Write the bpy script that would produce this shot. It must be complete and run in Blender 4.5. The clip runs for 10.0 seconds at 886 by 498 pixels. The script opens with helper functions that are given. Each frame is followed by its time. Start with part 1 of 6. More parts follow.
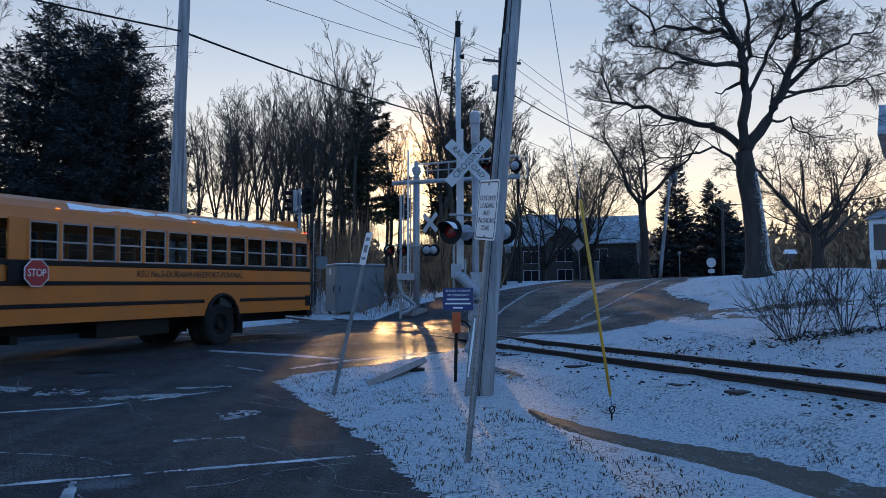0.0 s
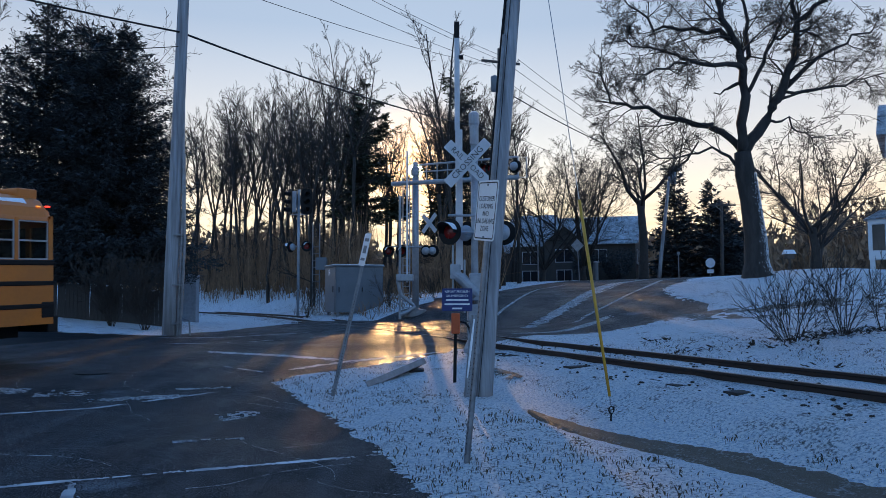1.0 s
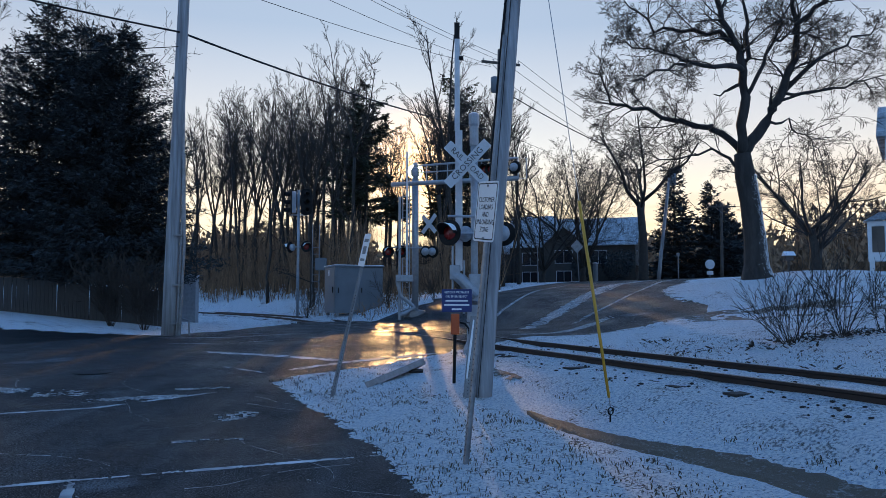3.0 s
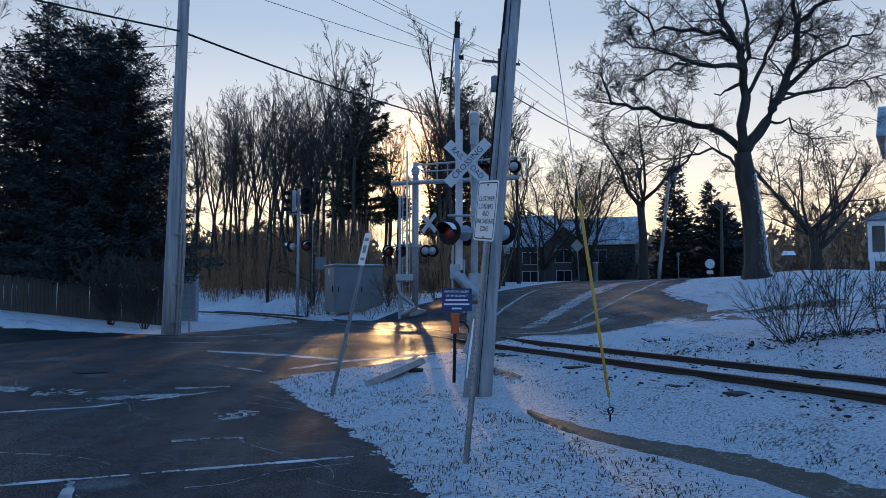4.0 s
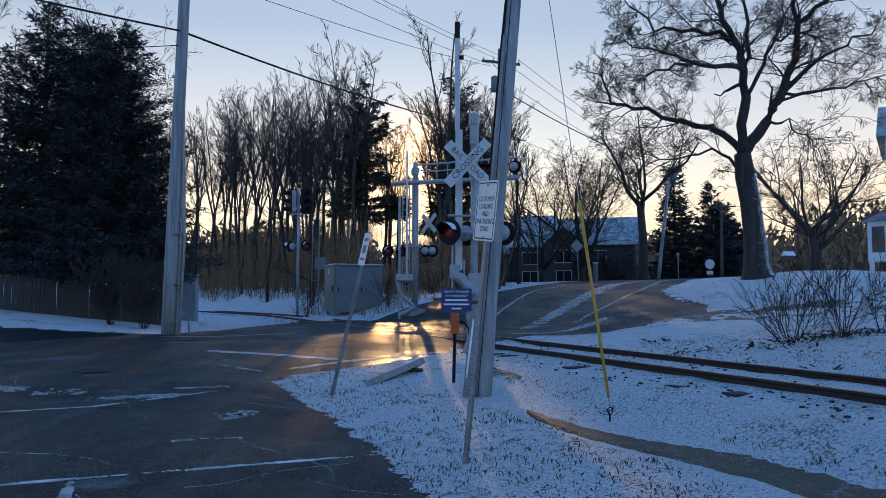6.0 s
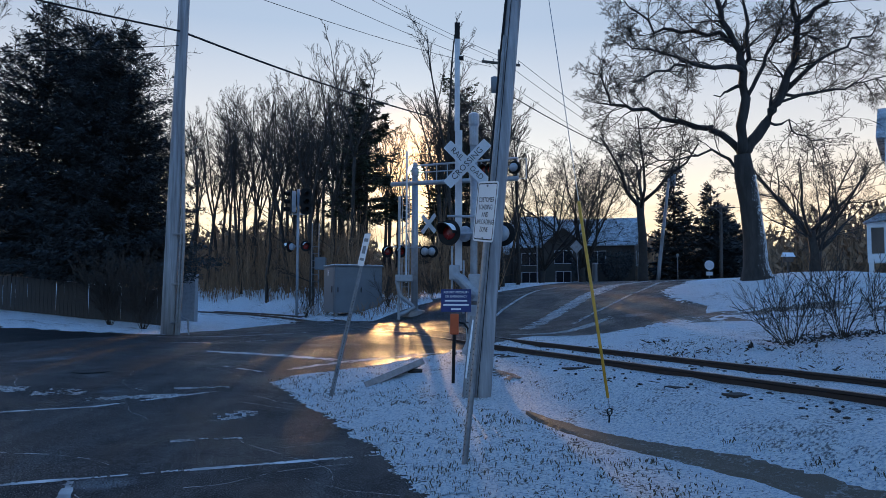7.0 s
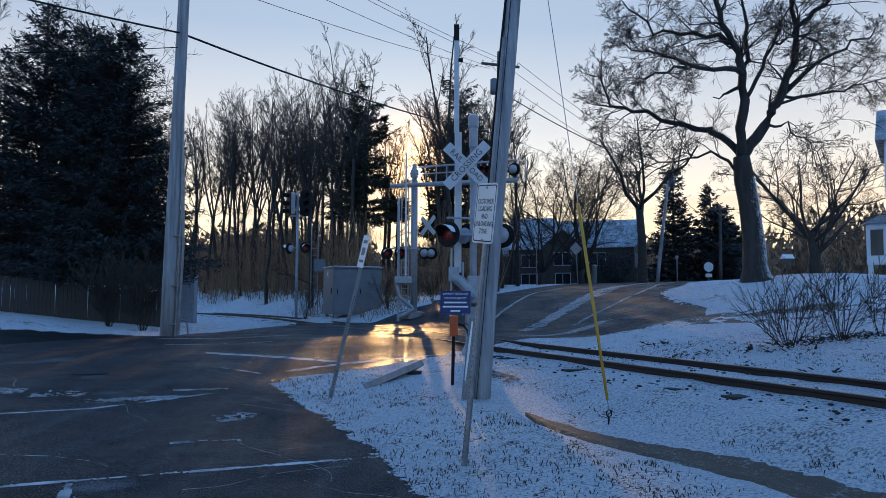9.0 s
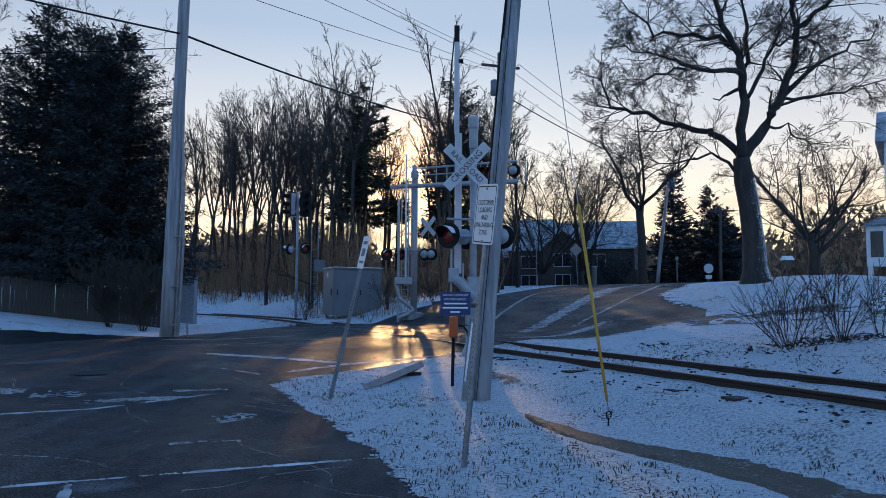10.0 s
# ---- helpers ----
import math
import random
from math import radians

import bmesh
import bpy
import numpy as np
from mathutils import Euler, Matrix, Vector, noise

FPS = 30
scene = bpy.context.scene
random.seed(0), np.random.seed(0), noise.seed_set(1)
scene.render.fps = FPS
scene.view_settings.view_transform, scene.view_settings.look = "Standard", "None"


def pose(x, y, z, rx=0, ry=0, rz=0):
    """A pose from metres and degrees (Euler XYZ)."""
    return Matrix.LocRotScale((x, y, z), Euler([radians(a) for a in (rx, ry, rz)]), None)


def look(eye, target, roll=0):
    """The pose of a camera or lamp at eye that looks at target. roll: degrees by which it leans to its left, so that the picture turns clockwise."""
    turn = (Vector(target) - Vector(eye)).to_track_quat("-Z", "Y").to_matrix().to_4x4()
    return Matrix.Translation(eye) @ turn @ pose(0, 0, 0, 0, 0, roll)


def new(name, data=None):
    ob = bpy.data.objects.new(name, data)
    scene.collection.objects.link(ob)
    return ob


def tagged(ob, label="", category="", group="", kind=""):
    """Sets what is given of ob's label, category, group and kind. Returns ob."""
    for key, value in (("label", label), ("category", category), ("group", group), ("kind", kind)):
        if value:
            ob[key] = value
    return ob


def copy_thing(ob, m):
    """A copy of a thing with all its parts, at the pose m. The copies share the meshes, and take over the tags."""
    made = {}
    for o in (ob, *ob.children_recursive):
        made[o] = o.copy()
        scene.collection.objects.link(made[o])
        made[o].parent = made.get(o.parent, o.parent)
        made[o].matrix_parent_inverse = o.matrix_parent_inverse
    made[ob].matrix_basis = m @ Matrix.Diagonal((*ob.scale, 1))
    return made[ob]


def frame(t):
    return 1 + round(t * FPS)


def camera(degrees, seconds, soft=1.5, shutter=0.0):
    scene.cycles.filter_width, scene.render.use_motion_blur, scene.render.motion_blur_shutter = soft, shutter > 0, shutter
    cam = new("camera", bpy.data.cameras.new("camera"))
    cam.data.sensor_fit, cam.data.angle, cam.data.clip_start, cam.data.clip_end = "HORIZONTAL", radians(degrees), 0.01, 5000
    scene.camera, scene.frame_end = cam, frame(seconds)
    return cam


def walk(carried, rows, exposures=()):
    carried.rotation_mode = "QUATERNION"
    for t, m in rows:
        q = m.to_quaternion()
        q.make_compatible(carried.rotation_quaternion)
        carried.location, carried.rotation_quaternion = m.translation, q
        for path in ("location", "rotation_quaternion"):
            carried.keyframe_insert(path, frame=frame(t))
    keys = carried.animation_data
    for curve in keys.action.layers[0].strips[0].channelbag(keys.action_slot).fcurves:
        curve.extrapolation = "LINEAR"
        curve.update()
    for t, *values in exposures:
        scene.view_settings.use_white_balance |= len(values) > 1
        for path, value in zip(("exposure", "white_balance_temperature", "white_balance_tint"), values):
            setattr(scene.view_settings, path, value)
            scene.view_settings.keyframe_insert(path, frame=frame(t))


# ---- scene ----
# ---------- camera ----------
cam = camera(60.3, 10.0, soft=.75, shutter=0.1)
EYE = (0.0, 0.0, 1.6)
# seconds, yaw to the left, pitch up, roll (degrees)
SWAY = [(0, .085, 3.65, -.06), (.5, .042, 3.68, -.05), (1, .02, 3.7, -.14), (1.5, .02, 3.74, -.15), (2, 0, 3.77, 0),
        (2.5, 0, 3.77, 0), (4, 0, 3.7, .06), (4.5, .02, 3.69, .1), (5, .01, 3.69, .1), (5.5, 0, 3.69, .1),
        (7, -.04, 3.75, .2), (7.5, -.06, 3.76, .2), (8, -.085, 3.82, .17), (8.5, -.085, 3.83, .2),
        (9, -.085, 3.88, .22), (9.5, -.085, 3.94, .28), (10, -.085, 3.96, .3)]


def aim(yaw, pitch, roll):
    y, p = radians(yaw), radians(pitch)
    far = Vector(EYE) + 100 * Vector((-math.sin(y) * math.cos(p), math.cos(y) * math.cos(p), math.sin(p)))
    return look(EYE, far, roll)


walk(cam, [(t, aim(a, b, c)) for t, a, b, c in SWAY], [(0, 1.36, 6000, 11), (10, 1.36, 6000, 11)])

# ---------- light ----------
SUN_EL, SUN_AZ = radians(9.2), radians(-3.2)   # azimuth from +y towards +x
world = bpy.data.worlds.new("winter_sky")
scene.world = world
world.use_nodes = True
nt = world.node_tree
sky = nt.nodes.new("ShaderNodeTexSky")
sky.sky_type, sky.sun_disc = 'NISHITA', False
sky.sun_elevation, sky.sun_rotation = SUN_EL, SUN_AZ
sky.air_density, sky.dust_density, sky.ozone_density = 1.5, .32, 3.6
bg = nt.nodes["Background"]
bg.inputs["Strength"].default_value = 0.14
# low broken cloud along the horizon
tc = nt.nodes.new("ShaderNodeTexCoord")
mp = nt.nodes.new("ShaderNodeMapping")
mp.inputs["Scale"].default_value = (1.6, 1.6, 13)
cl = nt.nodes.new("ShaderNodeTexNoise")
cl.inputs["Scale"].default_value, cl.inputs["Detail"].default_value = 2.6, 7
sep = nt.nodes.new("ShaderNodeSeparateXYZ")
nt.links.new(tc.outputs["Generated"], mp.inputs["Vector"])
nt.links.new(mp.outputs["Vector"], cl.inputs["Vector"])
nt.links.new(tc.outputs["Generated"], sep.inputs["Vector"])
shape, low, both, veil = nt.nodes.new("ShaderNodeMapRange"), nt.nodes.new("ShaderNodeMapRange"), nt.nodes.new("ShaderNodeMath"), nt.nodes.new("ShaderNodeMix")
for node, a, b, c, d in ((shape, .47, .60, 0, 1), (low, .06, .17, .75, 0)):
    for key, val in (("From Min", a), ("From Max", b), ("To Min", c), ("To Max", d)):
        node.inputs[key].default_value = val
nt.links.new(cl.outputs["Fac"], shape.inputs["Value"])
nt.links.new(sep.outputs["Z"], low.inputs["Value"])
both.operation = 'MULTIPLY'
nt.links.new(shape.outputs["Result"], both.inputs[0])
nt.links.new(low.outputs["Result"], both.inputs[1])
veil.data_type, veil.blend_type = 'RGBA', 'MULTIPLY'
veil.inputs["B"].default_value = (.72, .62, .60, 1)
nt.links.new(both.outputs["Value"], veil.inputs["Factor"])
# thin winter haze: cream along the horizon, pale grey-blue above it, clear sky overhead
haze, thick, air = nt.nodes.new("ShaderNodeValToRGB"), nt.nodes.new("ShaderNodeMapRange"), nt.nodes.new("ShaderNodeMix")
for i, (at, col) in enumerate(((0, (5.0, 3.2, 1.45)), (.08, (4.2, 2.95, 1.65)), (.19, (2.55, 2.18, 1.76)), (.34, (1.3, 1.4, 1.5)))):
    e = haze.color_ramp.elements[i] if i < 2 else haze.color_ramp.elements.new(at)
    e.position, e.color = at, (*[c / 5 for c in col], 1)
for key, val in (("From Min", .38), ("From Max", .66), ("To Min", .9), ("To Max", 0)):
    thick.inputs[key].default_value = val
lift = nt.nodes.new("ShaderNodeVectorMath")
lift.operation = 'SCALE'
lift.inputs["Scale"].default_value = 5
air.data_type = 'RGBA'
nt.links.new(sep.outputs["Z"], haze.inputs["Fac"])
nt.links.new(sep.outputs["Z"], thick.inputs["Value"])
nt.links.new(haze.outputs["Color"], lift.inputs[0])
nt.links.new(thick.outputs["Result"], air.inputs["Factor"])
clear = nt.nodes.new("ShaderNodeMix")      # dry, cold air: a deep blue overhead
clear.data_type, clear.blend_type = 'RGBA', 'MULTIPLY'
clear.inputs["Factor"].default_value, clear.inputs["B"].default_value = 1, (.74, 1.0, 1.34, 1)
nt.links.new(sky.outputs["Color"], clear.inputs["A"])
nt.links.new(clear.outputs["Result"], air.inputs["A"])
# the cream lies on the sun's side only; the horizon behind is a cold blue-grey
side, both_ways = nt.nodes.new("ShaderNodeMapRange"), nt.nodes.new("ShaderNodeMix")
for key, val in (("From Min", -.1), ("From Max", .75), ("To Min", 0), ("To Max", 1)):
    side.inputs[key].default_value = val
both_ways.data_type = 'RGBA'
both_ways.inputs["A"].default_value = (1.25, 1.7, 2.3, 1)
nt.links.new(sep.outputs["Y"], side.inputs["Value"])
nt.links.new(side.outputs["Result"], both_ways.inputs["Factor"])
nt.links.new(lift.outputs["Vector"], both_ways.inputs["B"])
nt.links.new(both_ways.outputs["Result"], air.inputs["B"])
# the haze brightens and yellows towards the low sun
toward, ring, aureole, warm = nt.nodes.new("ShaderNodeVectorMath"), nt.nodes.new("ShaderNodeMapRange"), nt.nodes.new("ShaderNodeMath"), nt.nodes.new("ShaderNodeMix")
toward.operation = 'DOT_PRODUCT'
toward.inputs[1].default_value = (-.0355, .9855, .166)
for key, val in (("From Min", .9935), ("From Max", 1.0), ("To Min", 0), ("To Max", 1)):
    ring.inputs[key].default_value = val
aureole.operation, aureole.inputs[1].default_value = 'POWER', 3.0
warm.data_type, warm.blend_type = 'RGBA', 'ADD'
warm.inputs["B"].default_value = (5.5, 2.2, .0, 1)
nt.links.new(tc.outputs["Generated"], toward.inputs[0])
nt.links.new(toward.outputs["Value"], ring.inputs["Value"])
nt.links.new(ring.outputs["Result"], aureole.inputs[0])
nt.links.new(aureole.outputs["Value"], warm.inputs["Factor"])
nt.links.new(air.outputs["Result"], warm.inputs["A"])
nt.links.new(warm.outputs["Result"], veil.inputs["A"])
nt.links.new(veil.outputs["Result"], bg.inputs["Color"])
sun = new("sun", bpy.data.lights.new("sun", 'SUN'))
sun.data.energy, sun.data.angle, sun.data.color = .9, radians(.6), (1.0, .56, .20)
to_sun = Vector((math.sin(SUN_AZ) * math.cos(SUN_EL), math.cos(SUN_AZ) * math.cos(SUN_EL), math.sin(SUN_EL)))
sun.matrix_world = look(to_sun * 200, (0, 0, 0))

# ---------- materials ----------


def mat(name, color, rough=.7, metal=0.0, var=.25, scale=8.0, fine=60.0, bump=.15, tint=None, spec=.5, coat=0.0, island=0.0, grainwise=1.0):
    """Base colour with broad stains, fine grain and relief. tint: the stains' colour."""
    m = bpy.data.materials.new(name)
    m.use_nodes = True
    n, l = m.node_tree.nodes, m.node_tree.links
    b = n["Principled BSDF"]
    b.inputs["Roughness"].default_value, b.inputs["Metallic"].default_value = rough, metal
    b.inputs["Specular IOR Level"].default_value, b.inputs["Coat Weight"].default_value = spec, coat
    tc = n.new("ShaderNodeTexCoord")
    big, small = n.new("ShaderNodeTexNoise"), n.new("ShaderNodeTexNoise")
    big.inputs["Scale"].default_value, big.inputs["Detail"].default_value = scale, 5
    small.inputs["Scale"].default_value, small.inputs["Detail"].default_value = fine, 3
    src = tc.outputs["Object"]
    if grainwise != 1:
        mp = n.new("ShaderNodeMapping")
        mp.inputs["Scale"].default_value = (1, 1, grainwise)
        l.new(src, mp.inputs["Vector"])
        src = mp.outputs["Vector"]
    for t in (big, small):
        l.new(src, t.inputs["Vector"])
    mix = n.new("ShaderNodeMix")
    mix.data_type = 'RGBA'
    dark = tint or tuple(c * (1 - var) for c in color)
    mix.inputs["A"].default_value, mix.inputs["B"].default_value = (*dark, 1), (*color, 1)
    ramp = n.new("ShaderNodeMapRange")
    ramp.inputs["From Min"].default_value, ramp.inputs["From Max"].default_value = .35, .65
    l.new(big.outputs["Fac"], ramp.inputs["Value"])
    l.new(ramp.outputs["Result"], mix.inputs["Factor"])
    grain = n.new("ShaderNodeMix")
    grain.data_type, grain.blend_type = 'RGBA', 'MULTIPLY'
    grain.inputs["Factor"].default_value = 1
    g = n.new("ShaderNodeMapRange")
    g.inputs["To Min"].default_value, g.inputs["To Max"].default_value = 1 - var, 1 + var
    l.new(small.outputs["Fac"], g.inputs["Value"])
    l.new(mix.outputs["Result"], grain.inputs["A"])
    l.new(g.outputs["Result"], grain.inputs["B"])
    out = grain.outputs["Result"]
    if island:
        geo = n.new("ShaderNodeNewGeometry")
        r = n.new("ShaderNodeMapRange")
        r.inputs["To Min"].default_value, r.inputs["To Max"].default_value = 1 - island, 1 + island
        l.new(geo.outputs["Random Per Island"], r.inputs["Value"])
        k = n.new("ShaderNodeMix")
        k.data_type, k.blend_type = 'RGBA', 'MULTIPLY'
        k.inputs["Factor"].default_value = 1
        l.new(out, k.inputs["A"])
        l.new(r.outputs["Result"], k.inputs["B"])
        out = k.outputs["Result"]
    l.new(out, b.inputs["Base Color"])
    rr = n.new("ShaderNodeMapRange")
    rr.inputs["To Min"].default_value, rr.inputs["To Max"].default_value = max(.02, rough - .12), min(1, rough + .12)
    l.new(big.outputs["Fac"], rr.inputs["Value"])
    l.new(rr.outputs["Result"], b.inputs["Roughness"])
    if bump:
        bp = n.new("ShaderNodeBump")
        bp.inputs["Strength"].default_value, bp.inputs["Distance"].default_value = bump, .01
        l.new(small.outputs["Fac"], bp.inputs["Height"])
        l.new(bp.outputs["Normal"], b.inputs["Normal"])
    return m


def snow_material(name, bare, cover, sizes=(.5, 3.5), edge=.05):
    """Thin snow with bare patches. cover: share of snow."""
    m = bpy.data.materials.new(name)
    m.use_nodes = True
    n, l = m.node_tree.nodes, m.node_tree.links
    b = n["Principled BSDF"]
    tc = n.new("ShaderNodeTexCoord")
    tex = []
    for s, d in ((sizes[0], 4), (sizes[1], 6), (30, 7), (240, 2)):
        t = n.new("ShaderNodeTexNoise")
        t.inputs["Scale"].default_value, t.inputs["Detail"].default_value = s, d
        l.new(tc.outputs["Object"], t.inputs["Vector"])
        tex.append(t)

    def math_node(op, a, c):
        k = n.new("ShaderNodeMath")
        k.operation = op
        for i, v in enumerate((a, c)):
            if isinstance(v, (int, float)):
                k.inputs[i].default_value = v
            else:
                l.new(v, k.inputs[i])
        return k.outputs[0]
    v = math_node('ADD', math_node('MULTIPLY', tex[0].outputs["Fac"], .22), math_node('MULTIPLY', tex[1].outputs["Fac"], .33))
    v = math_node('ADD', v, math_node('MULTIPLY', tex[2].outputs["Fac"], .45))
    mr = n.new("ShaderNodeMapRange")
    lo = .5 + (.5 - cover) * .35
    mr.inputs["From Min"].default_value, mr.inputs["From Max"].default_value = lo - edge, lo + edge
    l.new(v, mr.inputs["Value"])
    snow, soil = n.new("ShaderNodeMix"), n.new("ShaderNodeMix")
    snow.data_type = soil.data_type = 'RGBA'
    snow.inputs["A"].default_value, snow.inputs["B"].default_value = (.50, .60, .71, 1), (.95, .975, .99, 1)
    soil.inputs["A"].default_value, soil.inputs["B"].default_value = (*[c * .55 for c in bare], 1), (*bare, 1)
    # shade of the small hollows is put into the snow's colour as blue-grey
    hollow_shade = n.new("ShaderNodeMapRange")
    hollow_shade.inputs["From Min"].default_value, hollow_shade.inputs["From Max"].default_value = .34, .58
    l.new(tex[2].outputs["Fac"], hollow_shade.inputs["Value"])
    l.new(hollow_shade.outputs["Result"], snow.inputs["Factor"])
    l.new(tex[3].outputs["Fac"], soil.inputs["Factor"])
    mix = n.new("ShaderNodeMix")
    mix.data_type = 'RGBA'
    l.new(mr.outputs["Result"], mix.inputs["Factor"])
    l.new(soil.outputs["Result"], mix.inputs["A"])
    l.new(snow.outputs["Result"], mix.inputs["B"])
    speck, dirt, dots = n.new("ShaderNodeTexNoise"), n.new("ShaderNodeMapRange"), n.new("ShaderNodeMix")
    speck.inputs["Scale"].default_value, speck.inputs["Detail"].default_value = 46, 5
    l.new(tc.outputs["Object"], speck.inputs["Vector"])
    dirt.inputs["From Min"].default_value, dirt.inputs["From Max"].default_value = .62, .67
    dirt.inputs["To Max"].default_value = .8
    l.new(speck.outputs["Fac"], dirt.inputs["Value"])
    dots.data_type = 'RGBA'
    l.new(dirt.outputs["Result"], dots.inputs["Factor"])
    l.new(mix.outputs["Result"], dots.inputs["A"])
    dots.inputs["B"].default_value = (*[c * .9 for c in bare], 1)
    l.new(dots.outputs["Result"], b.inputs["Base Color"])
    b.inputs["Roughness"].default_value = .75
    bp = n.new("ShaderNodeBump")
    bp.inputs["Strength"].default_value, bp.inputs["Distance"].default_value = 1.0, .07
    h = math_node('ADD', math_node('MULTIPLY', mr.outputs["Result"], .8), math_node('MULTIPLY', tex[3].outputs["Fac"], .5))
    l.new(math_node('ADD', h, tex[2].outputs["Fac"]), bp.inputs["Height"])
    l.new(bp.outputs["Normal"], b.inputs["Normal"])
    return m


def asphalt_material(name):
    """Worn wet asphalt: dark, with icy and dry patches, long tyre streaks and fine stones."""
    m = bpy.data.materials.new(name)
    m.use_nodes = True
    n, l = m.node_tree.nodes, m.node_tree.links
    b = n["Principled BSDF"]
    tc = n.new("ShaderNodeTexCoord")
    mp = n.new("ShaderNodeMapping")
    mp.inputs["Rotation"].default_value = (0, 0, radians(24.5))
    mp.inputs["Scale"].default_value = (1.3, .1, 1)
    l.new(tc.outputs["Object"], mp.inputs["Vector"])

    def noise_node(s, d, src):
        t = n.new("ShaderNodeTexNoise")
        t.inputs["Scale"].default_value, t.inputs["Detail"].default_value = s, d
        l.new(src, t.inputs["Vector"])
        return t.outputs["Fac"]
    streak, patch = noise_node(1.6, 4, mp.outputs["Vector"]), noise_node(.55, 5, tc.outputs["Object"])
    grit, stain = noise_node(60, 6, tc.outputs["Object"]), noise_node(4, 6, tc.outputs["Object"])

    def ramp(src, a, c, lo, hi):
        k = n.new("ShaderNodeMapRange")
        for key, val in (("From Min", a), ("From Max", c), ("To Min", lo), ("To Max", hi)):
            k.inputs[key].default_value = val
        l.new(src, k.inputs["Value"])
        return k.outputs["Result"]

    def mix(fac, a, c, blend='MIX'):
        k = n.new("ShaderNodeMix")
        k.data_type, k.blend_type = 'RGBA', blend
        for key, val in (("Factor", fac), ("A", a), ("B", c)):
            if isinstance(val, (int, float)):
                k.inputs[key].default_value = val
            elif isinstance(val, tuple):
                k.inputs[key].default_value = (*val, 1)
            else:
                l.new(val, k.inputs[key])
        return k.outputs["Result"]
    col = mix(ramp(stain, .3, .7, 0, 1), (.008, .008, .009), (.024, .0235, .0235))
    col = mix(ramp(streak, .52, .72, 0, .6), col, (.06, .059, .058))
    col = mix(ramp(patch, .62, .74, 0, .35), col, (.30, .33, .36))
    g = n.new("ShaderNodeMapRange")
    g.inputs["From Min"].default_value, g.inputs["From Max"].default_value = .43, .57
    g.inputs["To Min"].default_value, g.inputs["To Max"].default_value = .08, 2.5
    l.new(grit, g.inputs["Value"])
    col = mix(1.0, col, g.outputs["Result"], 'MULTIPLY')
    stones = noise_node(62, 4, tc.outputs["Object"])
    col = mix(ramp(stones, .60, .625, 0, .8), col, (.24, .24, .24))
    l.new(col, b.inputs["Base Color"])
    l.new(ramp(patch, .38, .62, .40, .66), b.inputs["Roughness"])
    bp = n.new("ShaderNodeBump")
    bp.inputs["Strength"].default_value, bp.inputs["Distance"].default_value = 1.0, .028
    b.inputs["Specular IOR Level"].default_value = .11
    l.new(grit, bp.inputs["Height"])
    l.new(bp.outputs["Normal"], b.inputs["Normal"])
    return m


def glow_material(name, color, strength):
    m = bpy.data.materials.new(name)
    m.use_nodes = True
    b = m.node_tree.nodes["Principled BSDF"]
    b.inputs["Base Color"].default_value = (*color, 1)
    b.inputs["Emission Color"].default_value, b.inputs["Emission Strength"].default_value = (*color, 1), strength
    return m


def glass_material(name, color, rough=.05, alpha=1.0):
    m = bpy.data.materials.new(name)
    m.use_nodes = True
    b = m.node_tree.nodes["Principled BSDF"]
    b.inputs["Base Color"].default_value, b.inputs["Roughness"].default_value = (*color, 1), rough
    b.inputs["Transmission Weight"].default_value, b.inputs["IOR"].default_value = alpha, 1.1
    b.inputs["Specular IOR Level"].default_value = .8
    return m


SNOW = snow_material("snow_on_grass", (.07, .062, .05), .74, edge=.022)
SNOW_CAP = mat("settled_snow", (.8, .82, .85), .8, var=.08, bump=.4, fine=40)
ASPHALT = asphalt_material("wet_asphalt")
PAINT = mat("worn_road_paint", (.55, .56, .56), .6, var=.35, scale=3, fine=90, tint=(.16, .16, .16))
ICE = snow_material("muddy_ice", (.21, .16, .11), -.05, sizes=(1.8, 6), edge=.16)
RUST = mat("rusted_rail_steel", (.032, .021, .017), .65, .3, var=.35, scale=5, fine=80)
RAILTOP = mat("worn_rail_head", (.22, .21, .21), .35, .9, var=.2)
TIE = mat("creosoted_tie", (.035, .028, .024), .85, var=.4, scale=3, fine=45, bump=.5)
GALV = mat("galvanised_steel", (.25, .26, .28), .42, .5, var=.3, scale=6, fine=30, bump=.08)
ALU = mat("silver_painted_metal", (.34, .36, .39), .5, .3, var=.22, scale=7, fine=50, bump=.05)
GREYPAINT = mat("grey_cabinet_paint", (.155, .175, .195), .5, .1, var=.16, scale=1.5, fine=30, bump=.05, spec=.4)
WOODPOLE = mat("weathered_pole_wood", (.33, .34, .36), .8, var=.4, scale=7, fine=30, bump=.7, tint=(.17, .17, .18), grainwise=.06)
DARKPOLE = mat("dark_pole_wood", (.09, .075, .065), .9, var=.3, scale=3, fine=30, bump=.4)
BLACK = mat("black_paint", (.010, .010, .011), .6, var=.2, bump=.04, spec=.2)
RUBBER = mat("tyre_rubber", (.008, .008, .008), .9, var=.3, fine=40)
WHITE = mat("white_sign_sheet", (.74, .75, .76), .4, var=.07, scale=3, fine=50, bump=.02)
WHITEDIRT = mat("snowy_white_board", (.54, .56, .59), .5, var=.14, scale=5, fine=50)
REDGLASS = mat("red_lens", (.20, .012, .010), .25, var=.2, bump=0)
BLUESIGN = mat("blue_sign_sheet", (.015, .03, .14), .45, var=.15, bump=.02)
ORANGE = mat("orange_marker_plastic", (.50, .09, .02), .5, var=.15, bump=.05)
YELLOWPL = mat("yellow_guy_guard", (.50, .27, .015), .5, var=.15, bump=.05)
